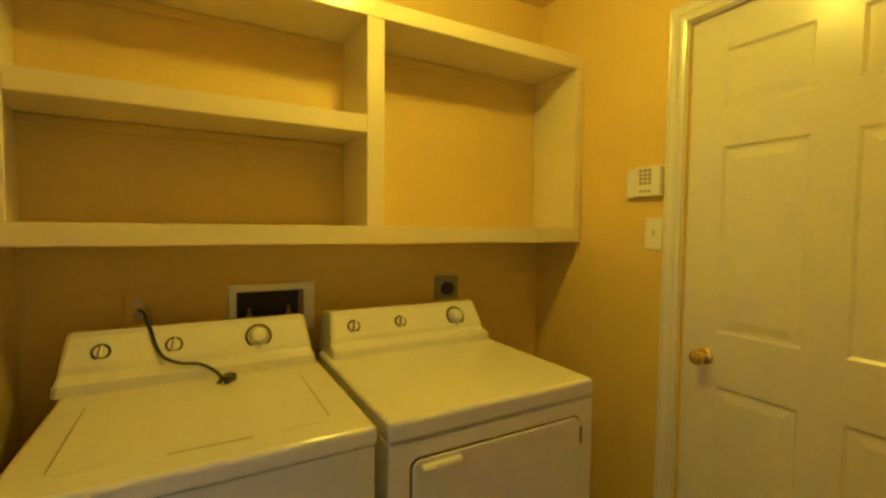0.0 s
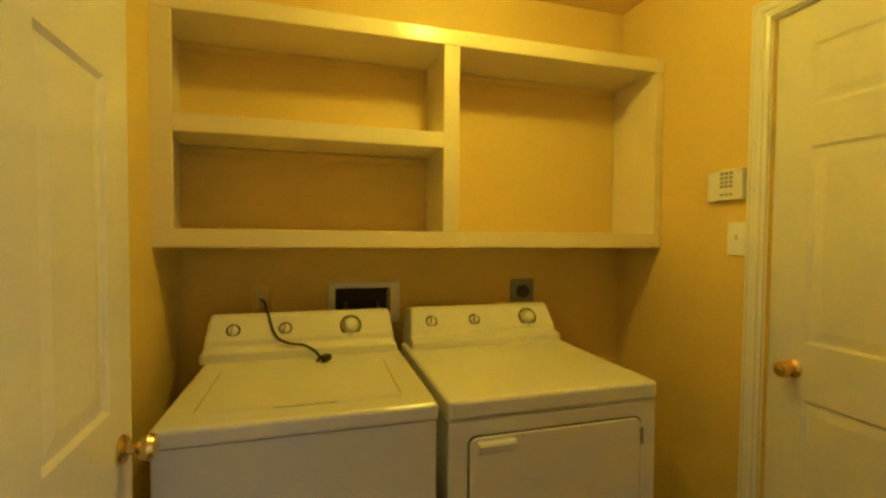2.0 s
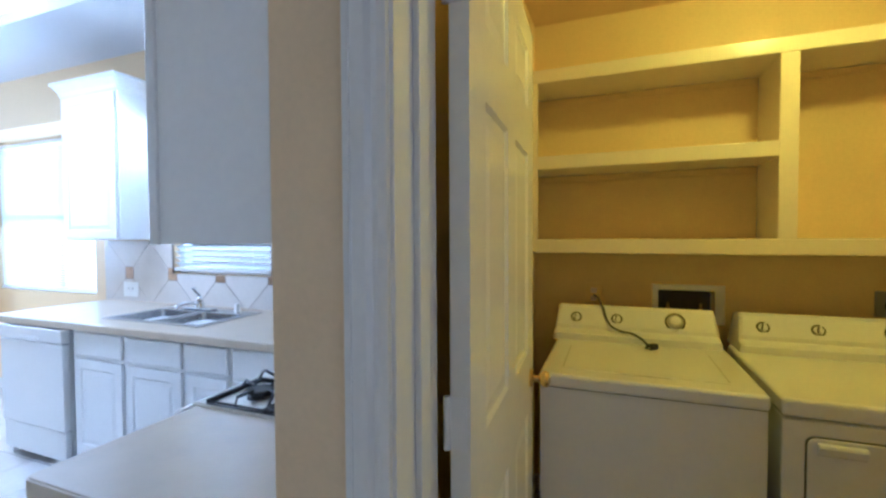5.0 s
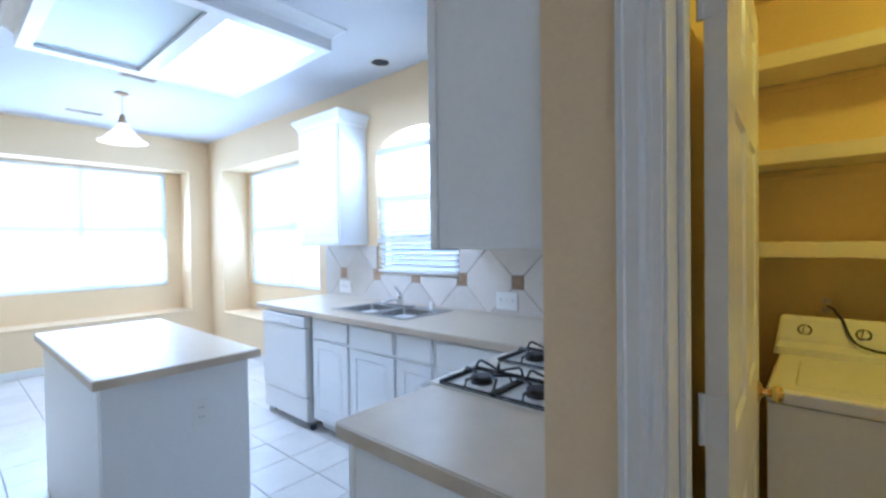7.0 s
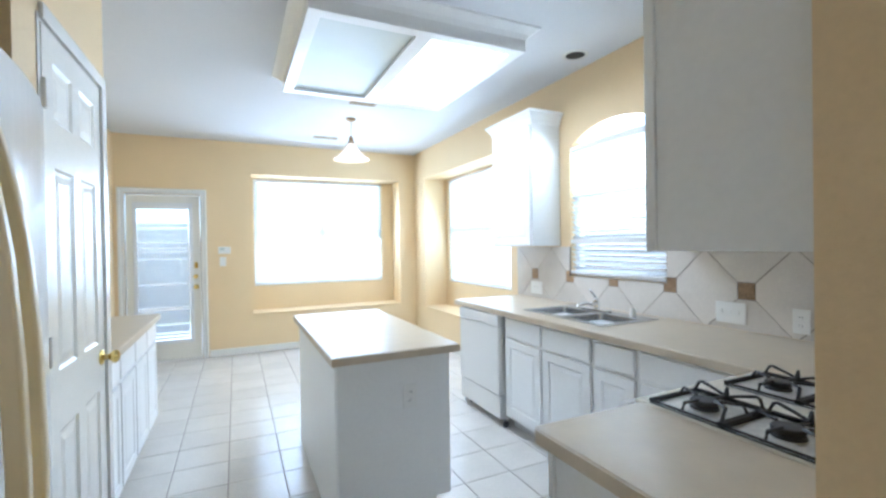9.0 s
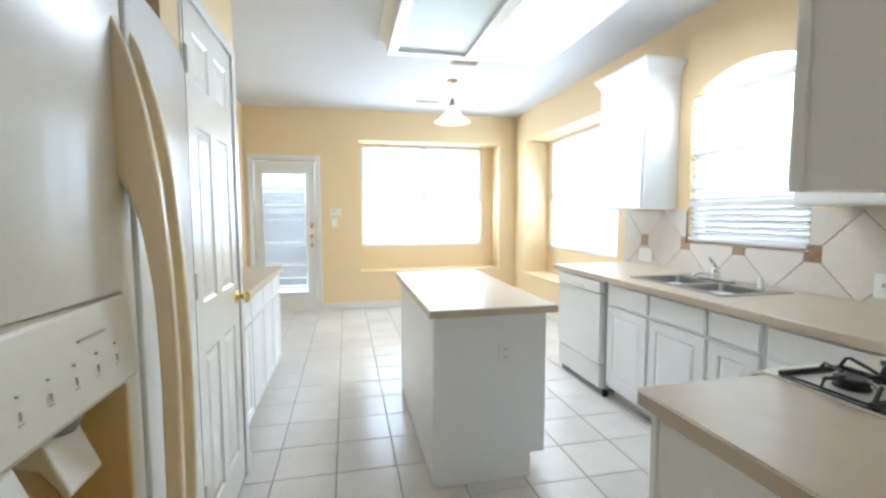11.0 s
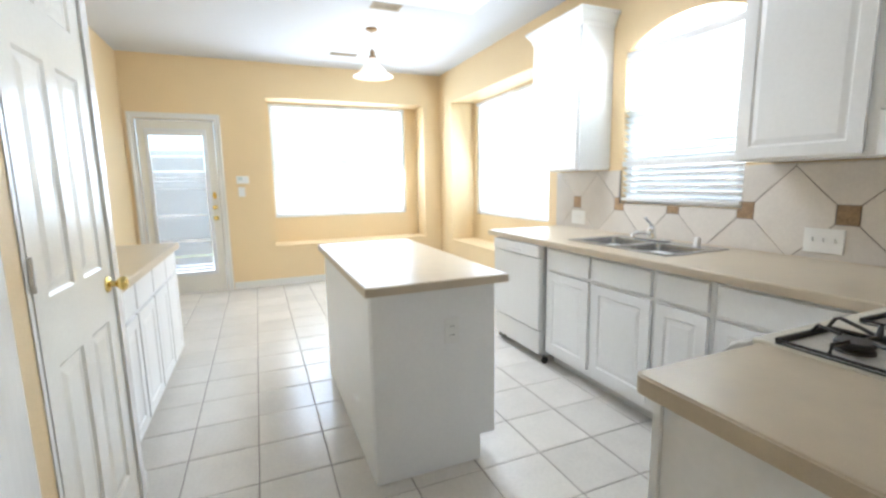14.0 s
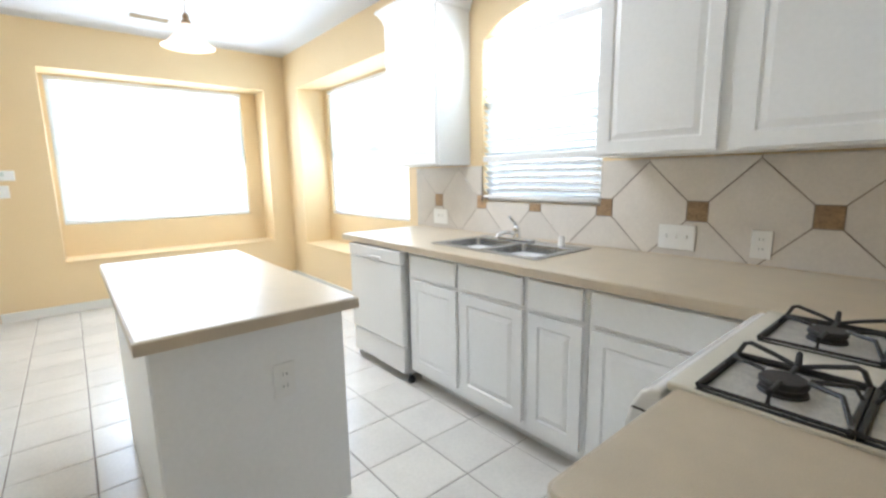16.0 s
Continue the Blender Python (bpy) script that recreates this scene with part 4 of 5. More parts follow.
c1 = wall_unit(-3.195, -2.612, [(-3.180, -2.627)], "white wall cabinet with one raised-panel door and crown moulding")
part("crown", ring_of(CROWN, -3.195, -2.612, 1.915, NY - 0.002, closed=False), M_CAB, c1, smooth=False)
part("top_cover", boxes((-3.195, -2.612, 1.915, NY - 0.002, UT + 0.002, UT + 0.09)), M_CAB, c1)
c2 = wall_unit(-1.470, -0.928, [(-1.448, -0.962)], "white wall cabinet beside the arched window")
c3 = wall_unit(-0.928, -0.302, [(-0.893, -0.340)], "white corner wall cabinet above the beige countertop")
for c, a, b in ((c2, -1.470, -0.928), (c3, -0.928, -0.302)):
    part("crown", boxes((a, b, 1.870, NY - 0.002, UT + 0.002, UT + 0.09)), M_CAB, c, bevel=0.01)
ce = thing("wall_cabinet", -0.15, 1.2, UB, "white wall cabinet with a flat end above the range side", "cabinet", "wall cabinets")
part("body", boxes((-0.285, -0.004, 0.472, 1.912, UB + 0.004, UT)), M_CAB, ce, bevel=0.002)
part("frame_strip", boxes((-0.290, -0.268, 0.466, 0.474, UB + 0.003, UT)), M_CAB, ce, bevel=0.002)
for a, b in ((0.482, 0.94), (0.955, 1.41), (1.425, 1.88)):
    bm = bmesh.new()
    panel_slab(bm, b - a, UT - UB - 0.02, 0.018, [(0.052, b - a - 0.052, 0.052, UT - UB - 0.072)], pose(-0.286, a, UB + 0.01, 0, 0, 90), groove=0.006, ring=(0.0, 0.006, 0.012, 0.034), rise=0.005)
    part("door", bm, M_CAB, ce, bevel=0.003)
part("crown", boxes((-0.33, -0.004, 0.45, 1.868, UT + 0.002, UT + 0.09)), M_CAB, ce, bevel=0.01)

# ---- kitchen: south counter ----
SF = -0.848
for i in range(4):
    w = 0.380
    a = -3.600 + i * w
    cabinet("base_cabinet", pose(a, SF, 0), w, SF - SY - 0.004, F, 0.863,
            [(0.014, w - 0.014, 0.715, 0.848, "drawer"), (0.014, w - 0.014, 0.150, 0.695, "door")],
            "white base cabinet under the counter beside the pantry", 0.085, "base cabinets by the pantry")
ct3 = thing("countertop", -2.85, -1.2, 0.866, "beige laminate countertop beside the pantry", "countertop")
part("slab", boxes((-3.628, -2.064, SY + 0.004, -0.806, 0.866, CT)), M_COUNTER, ct3, bevel=0.004, seg=3)
part("edge_band", boxes((-3.631, -2.066, -0.8065, -0.802, 0.8655, CT - 0.003)), M_EDGE, ct3, "slightly darker front edge", bevel=0.002)

# ---- island ----
isl = thing("kitchen_island", -2.27, 0.405, 0, "white kitchen island with plain painted sides", "island")
part("body", boxes((-2.935, -1.690, 0.135, 0.675, 0.145, 0.863)), M_CAB, isl)
part("toe_kick", boxes((-2.93, -1.692, 0.137, 0.600, F, 0.145)), M_CAB, isl)
bm = bmesh.new()
prism(bm, [(0.125, F), (0.612, F), (0.612, 0.145), (0.688, 0.145), (0.688, 0.863), (0.125, 0.863)], -1.690, -1.670, "x")
part("end_panel", bm, M_CAB, isl, bevel=0.0015)
part("side_panel", boxes((-2.940, -1.692, 0.122, 0.134, F, 0.863)), M_CAB, isl, bevel=0.0015)
for a, b in ((-2.92, -2.53), (-2.52, -2.12), (-2.11, -1.72)):
    part("door", boxes((a, b, 0.676, 0.693, 0.165, 0.845)), M_CAB, isl, bevel=0.003)
ti = thing("countertop", -2.27, 0.405, 0.866, "beige laminate top lying on the island", "countertop")
part("slab", boxes((-2.985, -1.603, 0.094, 0.713, 0.869, CT)), M_COUNTER, ti, bevel=0.004, seg=3)
bm = ring_of([(-0.001, 0.8685), (0.0035, 0.8685), (0.0035, CT - 0.0045), (0.002, CT - 0.003), (-0.001, CT - 0.003)], -2.985, -1.603, 0.094, 0.713)
part("edge_band", bm, M_EDGE, ti, "slightly darker edge")
plate("island_outlet", pose(-1.669, 0.475, 0.665, 0, 0, -90), 0.070, 0.114, "outlet", "white outlet plate on the island's end")

# ---- wall plates in the kitchen ----
N = lambda x, z: pose(x, NY - 0.014, z, 0, 0, 180)
plate("switch_plate", N(-1.196, 0.995), 0.165, 0.116, "toggle", "white triple switch plate on the tiled backsplash", 3)
plate("outlet_plate", N(-0.858, 0.995), 0.075, 0.118, "outlet", "white outlet plate on the tiled backsplash")
plate("outlet_plate", N(-2.930, 0.995), 0.165, 0.112, "toggle", "white double plate low on the tiled backsplash", 2)
plate("switch_plate", pose(WX + 0.001, -0.425, 1.225, 0, 0, -90), 0.075, 0.115, "toggle", "white light switch beside the back door")
al = thing("alarm_keypad", WX, -0.405, 1.37, "white wall keypad beside the back door", "keypad")
part("case", boxes((WX + 0.001, WX + 0.026, -0.475, -0.335, 1.325, 1.415)), M_PLAST, al, bevel=0.004)
part("display", boxes((WX + 0.026, WX + 0.027, -0.455, -0.405, 1.365, 1.400)), M_UNLIT, al)

# ---- ceiling light box ----
cl = thing("ceiling_light", -2.665, 0.75, 2.60, "white framed ceiling light box with one lit diffuser", "ceiling light")
LX = (-3.350, -2.000)
LY = (0.080, 1.425)
ZB = 2.615
bm = cells_slab([LX[0], -3.265, -2.080, LX[1]], [LY[0], 0.155, 0.705, 0.805, 1.350, LY[1]],
                lambda x, y: not (-3.265 < x < -2.080 and (0.155 < y < 0.705 or 0.805 < y < 1.350)), ZB, ZB + 0.02)
part("frame", bm, M_CAB, cl, bevel=0.003)
bm = ring_of([(-0.012, ZB + 0.02), (0.0, ZB + 0.02), (0.0, ZB + 0.075), (0.008, ZB + 0.085), (0.020, ZB + 0.100), (0.055, ZB + 0.125), (0.070, ZB + 0.130), (0.070, CEIL - 0.001)], LX[0], LX[1], LY[0], LY[1])
part("crown", bm, M_CAB, cl)
part("divider", boxes((-3.265, -2.080, 0.735, 0.775, ZB + 0.021, CEIL - 0.002)), M_CAB, cl)
part("diffuser", boxes((-3.28, -2.065, 0.145, 0.715, ZB + 0.022, ZB + 0.028)), M_UNLIT, cl, "unlit frosted diffuser")
part("diffuser", boxes((-3.28, -2.065, 0.795, 1.36, ZB + 0.022, ZB + 0.028)), M_LIT, cl, "brightly lit diffuser")

# ---- pendant ----
pn = thing("pendant_lamp", -4.38, 0.868, CEIL, "pendant lamp with a flared frosted glass shade", "pendant lamp")
X, Y = -4.38, 0.868
bm = bmesh.new()
lathe(bm, [(0, 0), (0.055, 0), (0.052, -0.012), (0.020, -0.028), (0, -0.030)], pose(X, Y, CEIL - 0.001), 24)
part("canopy", bm, M_BRONZE, pn, smooth=True)
bm = bmesh.new()
for i in range(8):
    z = CEIL - 0.035 - i * 0.021
    a = i % 2 * 90
    ring = [(0.006 * math.cos(t) * math.cos(radians(a)), 0.006 * math.cos(t) * math.sin(radians(a)), 0.013 * math.sin(t)) for t in [k * math.pi / 5 for k in range(11)]]
    tube(bm, [(X + p[0], Y + p[1], z + p[2]) for p in ring], 0.0016, 5)
part("chain", bm, M_BRONZE, pn)
bm = bmesh.new()
lathe(bm, [(0, 0.0), (0.010, 0.0), (0.022, -0.014), (0.026, -0.030), (0.020, -0.046), (0.032, -0.056), (0.036, -0.080), (0, -0.082)], pose(X, Y, CEIL - 0.188), 20)
part("socket", bm, M_BRONZE, pn, smooth=True)
bm = bmesh.new()
sh = [(0.030, 0.004), (0.036, -0.008), (0.062, -0.045), (0.096, -0.088), (0.130, -0.126), (0.158, -0.152), (0.182, -0.166), (0.190, -0.174)]
lathe(bm, sh + [(r - 0.004, h - 0.002) for r, h in sh[::-1]], pose(X, Y, CEIL - 0.262), 32)
part("shade", bm, M_SHADE, pn, smooth=True).visible_shadow = False
bm = bmesh.new()
lathe(bm, [(0, -0.10), (0.018, -0.095), (0.028, -0.07), (0.022, -0.04), (0.013, -0.02), (0.013, 0)], pose(X, Y, CEIL - 0.285), 16)
part("bulb", bm, M_SHADE, pn, smooth=True).visible_shadow = False

# ---- ceiling fittings ----
for vx, vy, lx, ly in ((-5.30, 0.765, 0.10, 0.30), (-3.80, 0.850, 0.14, 0.25)):
    v = thing("ceiling_vent", vx, vy, CEIL, "tan painted slatted air vent in the ceiling", "vent", "ceiling vents")
    bm = cells_slab([vx - lx / 2, vx - lx / 2 + 0.016, vx + lx / 2 - 0.016, vx + lx / 2], [vy - ly / 2, vy - ly / 2 + 0.016, vy + ly / 2 - 0.016, vy + ly / 2],
                    lambda x, y: not (abs(x - vx) < lx / 2 - 0.016 and abs(y - vy) < ly / 2 - 0.016), CEIL - 0.008, CEIL - 0.001)
    part("vent_frame", bm, M_VENT, v)
    # flat dark sheet painted as the duct's shade between the slats
    part("backing", boxes((vx - lx / 2 + 0.01, vx + lx / 2 - 0.01, vy - ly / 2 + 0.01, vy + ly / 2 - 0.01, CEIL - 0.003, CEIL - 0.001)), M_SEAM, v)
    k = int(lx / 0.02)
    for i in range(1, k):
        u = vx - lx / 2 + i * lx / k
        part("slat", boxes((u - 0.0035, u + 0.0035, vy - ly / 2 + 0.016, vy + ly / 2 - 0.016, CEIL - 0.009, CEIL - 0.004)), M_VENT, v)
rc = thing("recessed_can", -2.17, 1.985, CEIL, "empty recessed ceiling can with a dark inside", "ceiling light")
bm = bmesh.new()
lathe(bm, [(0.068, -0.0015), (0.094, -0.0015), (0.094, -0.004), (0.068, -0.006), (0.068, -0.0015)], pose(-2.17, 1.985, CEIL), 28)
part("trim_ring", bm, M_TRIM, rc, smooth=True)
# flat black disc painted as the shade inside the can
bm = bmesh.new()
lathe(bm, [(0, -0.002), (0.069, -0.002), (0.069, -0.0035), (0, -0.0035)], pose(-2.17, 1.985, CEIL), 28)
part("can_opening", bm, M_BLACK, rc, "flat black disc for the can's dark hollow")

# ---- refrigerator ----
fr = thing("refrigerator", -0.48, -1.05, 0, "white side-by-side refrigerator with almond handles and ice dispenser", "refrigerator")
FX0, FX1, FS, FZ0, FZ1 = -0.945, -0.025, -0.472, 0.10, 1.715
part("body", boxes((FX0 + 0.005, FX1 - 0.005, -1.50, -0.715, F + 0.01, 1.69)), M_FRIDGE, fr, bevel=0.004)
part("base_grille", boxes((FX0 + 0.01, FX1 - 0.01, -0.72, -0.690, F + 0.01, 0.09)), M_GREYP, fr)
yf = lambda x: -0.598 - 0.060 * ((x - FS) / 0.46) ** 2


def fridge_door(name, x0, x1, hole=None):
    bm, vs = bmesh.new(), {}
    xs = sorted({round(x0 + (x1 - x0) * i / 12, 4) for i in range(13)} | (set(hole[:2]) if hole else set()))
    zs = sorted({FZ0, FZ1} | (set(hole[2:]) if hole else set()))

    def V(x, y, z):
        k = (round(x, 4), round(y, 4), round(z, 4))
        if k not in vs:
            vs[k] = bm.verts.new((x, y, z))
        return vs[k]
    for a, b in zip(xs, xs[1:]):
        for c, d in zip(zs, zs[1:]):
            if hole and hole[0] <= (a + b) / 2 <= hole[1] and hole[2] <= (c + d) / 2 <= hole[3]:
                continue
            bm.faces.new((V(a, yf(a), c), V(b, yf(b), c), V(b, yf(b), d), V(a, yf(a), d)))
        for z in (FZ0, FZ1):
            bm.faces.new((V(a, yf(a), z), V(b, yf(b), z), V(b, -0.705, z), V(a, -0.705, z)))
    for x in (xs[0], xs[-1]):
        for c, d in zip(zs, zs[1:]):
            bm.faces.new((V(x, yf(x), c), V(x, yf(x), d), V(x, -0.705, d), V(x, -0.705, c)))
    return part(name, bm, M_FRIDGE, fr, bevel=0.008, seg=3, smooth=False)


DISP = (-0.418, -0.125, 0.880, 1.225)
fridge_door("freezer_door", FS + 0.004, FX1, DISP)
fridge_door("fridge_door", FX0, FS - 0.004)
for hx in (-0.915, -0.06):
    part("hinge_cover", boxes((hx - 0.03, hx + 0.03, -0.76, -0.68, 1.716, 1.738)), M_FRIDGE, fr, bevel=0.006)
x0, x1, z0, z1 = DISP
yp = -0.590
db = bmesh.new()
box(db, x0 + 0.004, x1 - 0.004, -0.700, -0.690, z0, z1)
disp = part("dispenser", db, M_NICHE, fr, "almond dispenser niche with two paddles", bevel=0.002)
for a in ((x0, x0 + 0.012), (x1 - 0.012, x1)):
    sub(disp, fr, "niche_side", boxes((a[0], a[1], -0.689, yp - 0.004, z0, 1.094)), M_NICHE, "almond side of the niche", bevel=0.003)
bm = bmesh.new()
prism(bm, [(-0.689, z0 + 0.004), (yp + 0.002, z0 - 0.004), (yp + 0.012, z0 + 0.006), (yp + 0.010, z0 + 0.020), (yp - 0.010, z0 + 0.030), (-0.689, z0 + 0.018)], x0 + 0.013, x1 - 0.013, "x")
sub(disp, fr, "drip_shelf", bm, M_HANDLE, "almond drip shelf with a raised lip", bevel=0.003)
bm = bmesh.new()
prism(bm, [(-0.69, 1.095), (yp + 0.004, 1.095), (yp + 0.010, 1.105), (yp - 0.003, 1.222), (-0.69, 1.228)], x0 - 0.004, x1 + 0.004, "x")
sub(disp, fr, "control_panel", bm, M_FRIDGE, "white control panel with small lights", bevel=0.004)
for i in range(5):
    u = x1 - 0.05 - i * 0.047
    bm = boxes((u - 0.004, u + 0.004, yp + 0.0030, yp + 0.0080, 1.132, 1.1335), (u - 0.0008, u + 0.0008, yp + 0.003, yp + 0.0080, 1.137, 1.146))
    sub(disp, fr, "button_print", bm, M_FAINT)
    bm = boxes((u - 0.0014, u + 0.0014, yp + 0.001, yp + 0.0062, 1.160, 1.1625))
    sub(disp, fr, "indicator", bm, M_LEDR if i == 3 else M_LED)
sub(disp, fr, "panel_print", boxes((x0 + 0.075, x0 + 0.135, yp - 0.001, yp + 0.0045, 1.184, 1.1865)), M_FAINT)
for u in (x0 + 0.085, x1 - 0.085):
    bm = bmesh.new()
    prism(bm, [(-0.688, 1.06), (-0.640, 1.055), (-0.612, 0.985), (-0.618, 0.980), (-0.646, 1.020), (-0.688, 1.030)], u - 0.038, u + 0.038, "x")
    sub(disp, fr, "paddle", bm, M_FRIDGE, "white dispenser paddle", bevel=0.004)
bm = bmesh.new()
lathe(bm, [(0, 0), (0.030, 0), (0.022, -0.03), (0.016, -0.04), (0, -0.04)], pose(x0 + 0.085, -0.64, 1.094), 16)
sub(disp, fr, "ice_chute", bm, M_GREYP, smooth=True)
for s, hx in ((-1, FS - 0.030), (1, FS + 0.030)):
    yd = yf(hx) - 0.004
    out = [(yd, 1.640), (yd + 0.020, 1.590), (yd + 0.040, 1.510), (yd + 0.056, 1.40), (yd + 0.066, 1.25), (yd + 0.070, 1.08), (yd + 0.068, 0.88), (yd + 0.058, 0.68), (yd + 0.036, 0.52), (yd, 0.42)]
    inn = [(yd, 0.56), (yd + 0.022, 0.64), (yd + 0.036, 0.76), (yd + 0.044, 0.90), (yd + 0.046, 1.08), (yd + 0.042, 1.22), (yd + 0.030, 1.32), (yd + 0.012, 1.385), (yd, 1.395)]
    bm = bmesh.new()
    rings = []
    n_ = 24

    def at(poly, t):
        d = [0]
        for p, q in zip(poly, poly[1:]):
            d.append(d[-1] + math.dist(p, q))
        t *= d[-1]
        for k in range(len(poly) - 1):
            if t <= d[k + 1] + 1e-9:
                f = (t - d[k]) / (d[k + 1] - d[k])
                return poly[k][0] + f * (poly[k + 1][0] - poly[k][0]), poly[k][1] + f * (poly[k + 1][1] - poly[k][1])
        return poly[-1]
    back = inn[::-1]
    for k in range(n_ + 1):
        o, b_ = at(out, k / n_), at(back, k / n_)
        hw_ = 0.013
        rings.append([bm.verts.new(p) for p in ((hx - hw_, *b_), (hx + hw_, *b_), (hx + hw_ * 0.75, *o), (hx - hw_ * 0.75, *o))])
    for a, b in zip(rings, rings[1:]):
        for k in range(4):
            bm.faces.new((a[k], a[(k + 1) % 4], b[(k + 1) % 4], b[k]))
    bm.faces.new(rings[0])
    bm.faces.new(rings[-1])
    part("door_handle", bm, M_HANDLE, fr, "almond bowed plastic handle", bevel=0.005, seg=3, smooth=True)

# ---- laundry: shelf unit ----
su = thing("shelf_unit", 1.12, 2.12, 1.305, "empty white painted built-in shelf unit above the washer and dryer", "shelf")
S0, S1, SYF, SYB = 0.089, 2.091, 1.985, LY1 - 0.002
part("bottom_board", boxes((S0, S1, SYF, SYB, 1.305, 1.368)), M_SHELF, su, bevel=0.004)
part("top_board", boxes((S0, S1, SYF, SYB, 2.080, 2.140)), M_SHELF, su, bevel=0.004)
part("divider", boxes((1.074, 1.137, SYF + 0.001, SYB, 1.368, 2.080)), M_SHELF, su, bevel=0.003)
part("side_board", boxes((S0, 0.104, SYF + 0.020, SYB, 1.368, 2.080)), M_SHELF, su, bevel=0.002)
part("front_stile", boxes((S0, 0.152, SYF + 0.001, SYF + 0.019, 1.368, 2.080)), M_SHELF, su, bevel=0.003)
part("side_board", boxes((2.050, S1, SYF + 0.001, SYB, 1.368, 2.080)), M_SHELF, su, bevel=0.003)
part("middle_board", boxes((0.104, 1.074, SYF + 0.020, SYB, 1.688, 1.748), (0.152, 1.074, SYF + 0.001, SYF + 0.020, 1.688, 1.748)), M_SHELF, su, bevel=0.003)
for a, b, z in ((0.105, 1.073, 2.048), (1.138, 2.049, 2.048), (0.105, 1.073, 1.656)):
    part("ledger_strip", boxes((a, b, SYB - 0.012, SYB, z, z + 0.031)), M_WALLL, su, "ledger painted like the wall", bevel=0.004)


def console(top, x0, x1):
    prof = [(1.985, 0.912), (1.983, 0.945), (2.014, 0.953), (2.028, 0.957), (2.032, 0.976), (2.075, 1.048), (2.095, 1.060), (2.180, 1.048), (2.195, 0.912)]
    bm = bmesh.new()
    rows = []
    for x, k in ((x0, 0), (x0 + 0.012, 1), (x1 - 0.012, 1), (x1, 0)):
        r = []
        for y, z in prof:
            f = (z - 0.912) / 0.15
            xx = x + (0.018 * f if x < (x0 + x1) / 2 else -0.018 * f)
            r.append(bm.verts.new((xx, y + (0 if k else 0.006), z - (0 if k else 0.004 * (z > 0.93)))))
        rows.append(r)
    for a, b in zip(rows, rows[1:]):
        for i in range(len(prof) - 1):
            bm.faces.new((a[i], a[i + 1], b[i + 1], b[i]))
    bm.faces.new(rows[0])
    bm.faces.new(rows[-1][::-1])
    return part("console", bm, M_APPL, top, bevel=0.004, seg=3)


def dial(top, x, big):
    t = 0.52
    y, z = 2.030 + 0.045 * t, 0.962 + 0.086 * t
    m = pose(x, y - 0.002, z + 0.001) @ Matrix.Rotation(radians(62.4), 4, "X")
    bm = bmesh.new()
    if big:
        lathe(bm, [(0.033, 0.001), (0.0405, 0.001), (0.0405, 0.002), (0.033, 0.002), (0.033, 0.001)], m, 28)
        part("dial_print", bm, M_SEAM, top, "dark printed scale round the dial")
        bm = bmesh.new()
        lathe(bm, [(0.024, 0), (0.034, 0), (0.0335, 0.004), (0.030, 0.006), (0.026, 0.004), (0.024, 0)], m, 28)
        k = part("timer_dial", bm, M_CHROME, top, "chrome ringed timer dial", smooth=True)
        bm = bmesh.new()
        lathe(bm, [(0, 0), (0.0255, 0), (0.0245, 0.012), (0.021, 0.026), (0.017, 0.029), (0, 0.029)], m, 24)
        sub(k, top, "dial_cap", bm, M_APPL, smooth=True)
    else:
        lathe(bm, [(0.0175, 0), (0.0245, 0), (0.0235, 0.0015), (0.0175, 0.0015), (0.0175, 0)], m, 20)
        k = part("selector", bm, M_SEAM, top, "small selector knob with a dark ring", smooth=True)
        bm = bmesh.new()
        lathe(bm, [(0, 0), (0.018, 0), (0.0165, 0.006), (0, 0.007)], m, 16)
        sub(k, top, "selector_cap", bm, M_APPL, smooth=True)
        sub(k, top, "grip", placed(boxes((-0.0015, 0.0055, -0.0155, 0.0155, 0.006, 0.020)), m @ pose(0, 0, 0, 0, 0, -12)), M_APPL, bevel=0.0015)
        # dark strip on one side, painted as the grip's shadow
        sub(k, top, "pointer_slot", placed(boxes((-0.0060, -0.0020, -0.0140, 0.0140, 0.006, 0.0085)), m @ pose(0, 0, 0, 0, 0, -12)), M_SEAM)


W0, W1, D0, D1 = 0.240, 0.914, 0.940, 1.610
FRY = 1.452
ws = thing("washer", 0.577, 1.76, 0, "white top-loading washer with a sloped console and three knobs", "washing machine")
part("body", boxes((W0 + 0.004, W1 - 0.004, FRY + 0.012, 2.10, F + 0.025, 0.863)), M_APPL, ws, bevel=0.003, seg=3)
# solid dark strip in place of the shadow between body and top
part("top_gap", boxes((W0 + 0.008, W1 - 0.008, FRY + 0.0135, 2.09, 0.857, 0.868)), M_SEAM, ws, "dark strip for the shadow under the top panel")
part("top_panel", boxes((W0, W1, FRY, 2.13, 0.866, 0.913)), M_APPL, ws, bevel=0.012, seg=4)
for a in ((0.312, 0.315, 1.545, 1.885), (0.828, 0.831, 1.555, 1.895), (0.50, 0.66, 1.526, 1.529)):
    part("lid_seam", boxes((*a, 0.9125, 0.9142)), M_PRINT, ws, "thin dark gap along the lid")
part("lid", boxes((0.3155, 0.8275, 1.532, 1.890, 0.9126, 0.9150)), M_APPL, ws, bevel=0.001)
console(ws, 0.222, 0.900)
dial(ws, 0.321, False)
dial(ws, 0.496, False)
dial(ws, 0.730, True)
for fx in (W0 + 0.05, W1 - 0.05):
    for fy in (FRY + 0.06, 2.05):
        bm = bmesh.new()
        lathe(bm, [(0, 0), (0.022, 0), (0.022, 0.012), (0.009, 0.016), (0.009, 0.03), (0, 0.03)], pose(fx, fy, F - 0.002), 12)
        part("foot", bm, M_BLACK, ws)
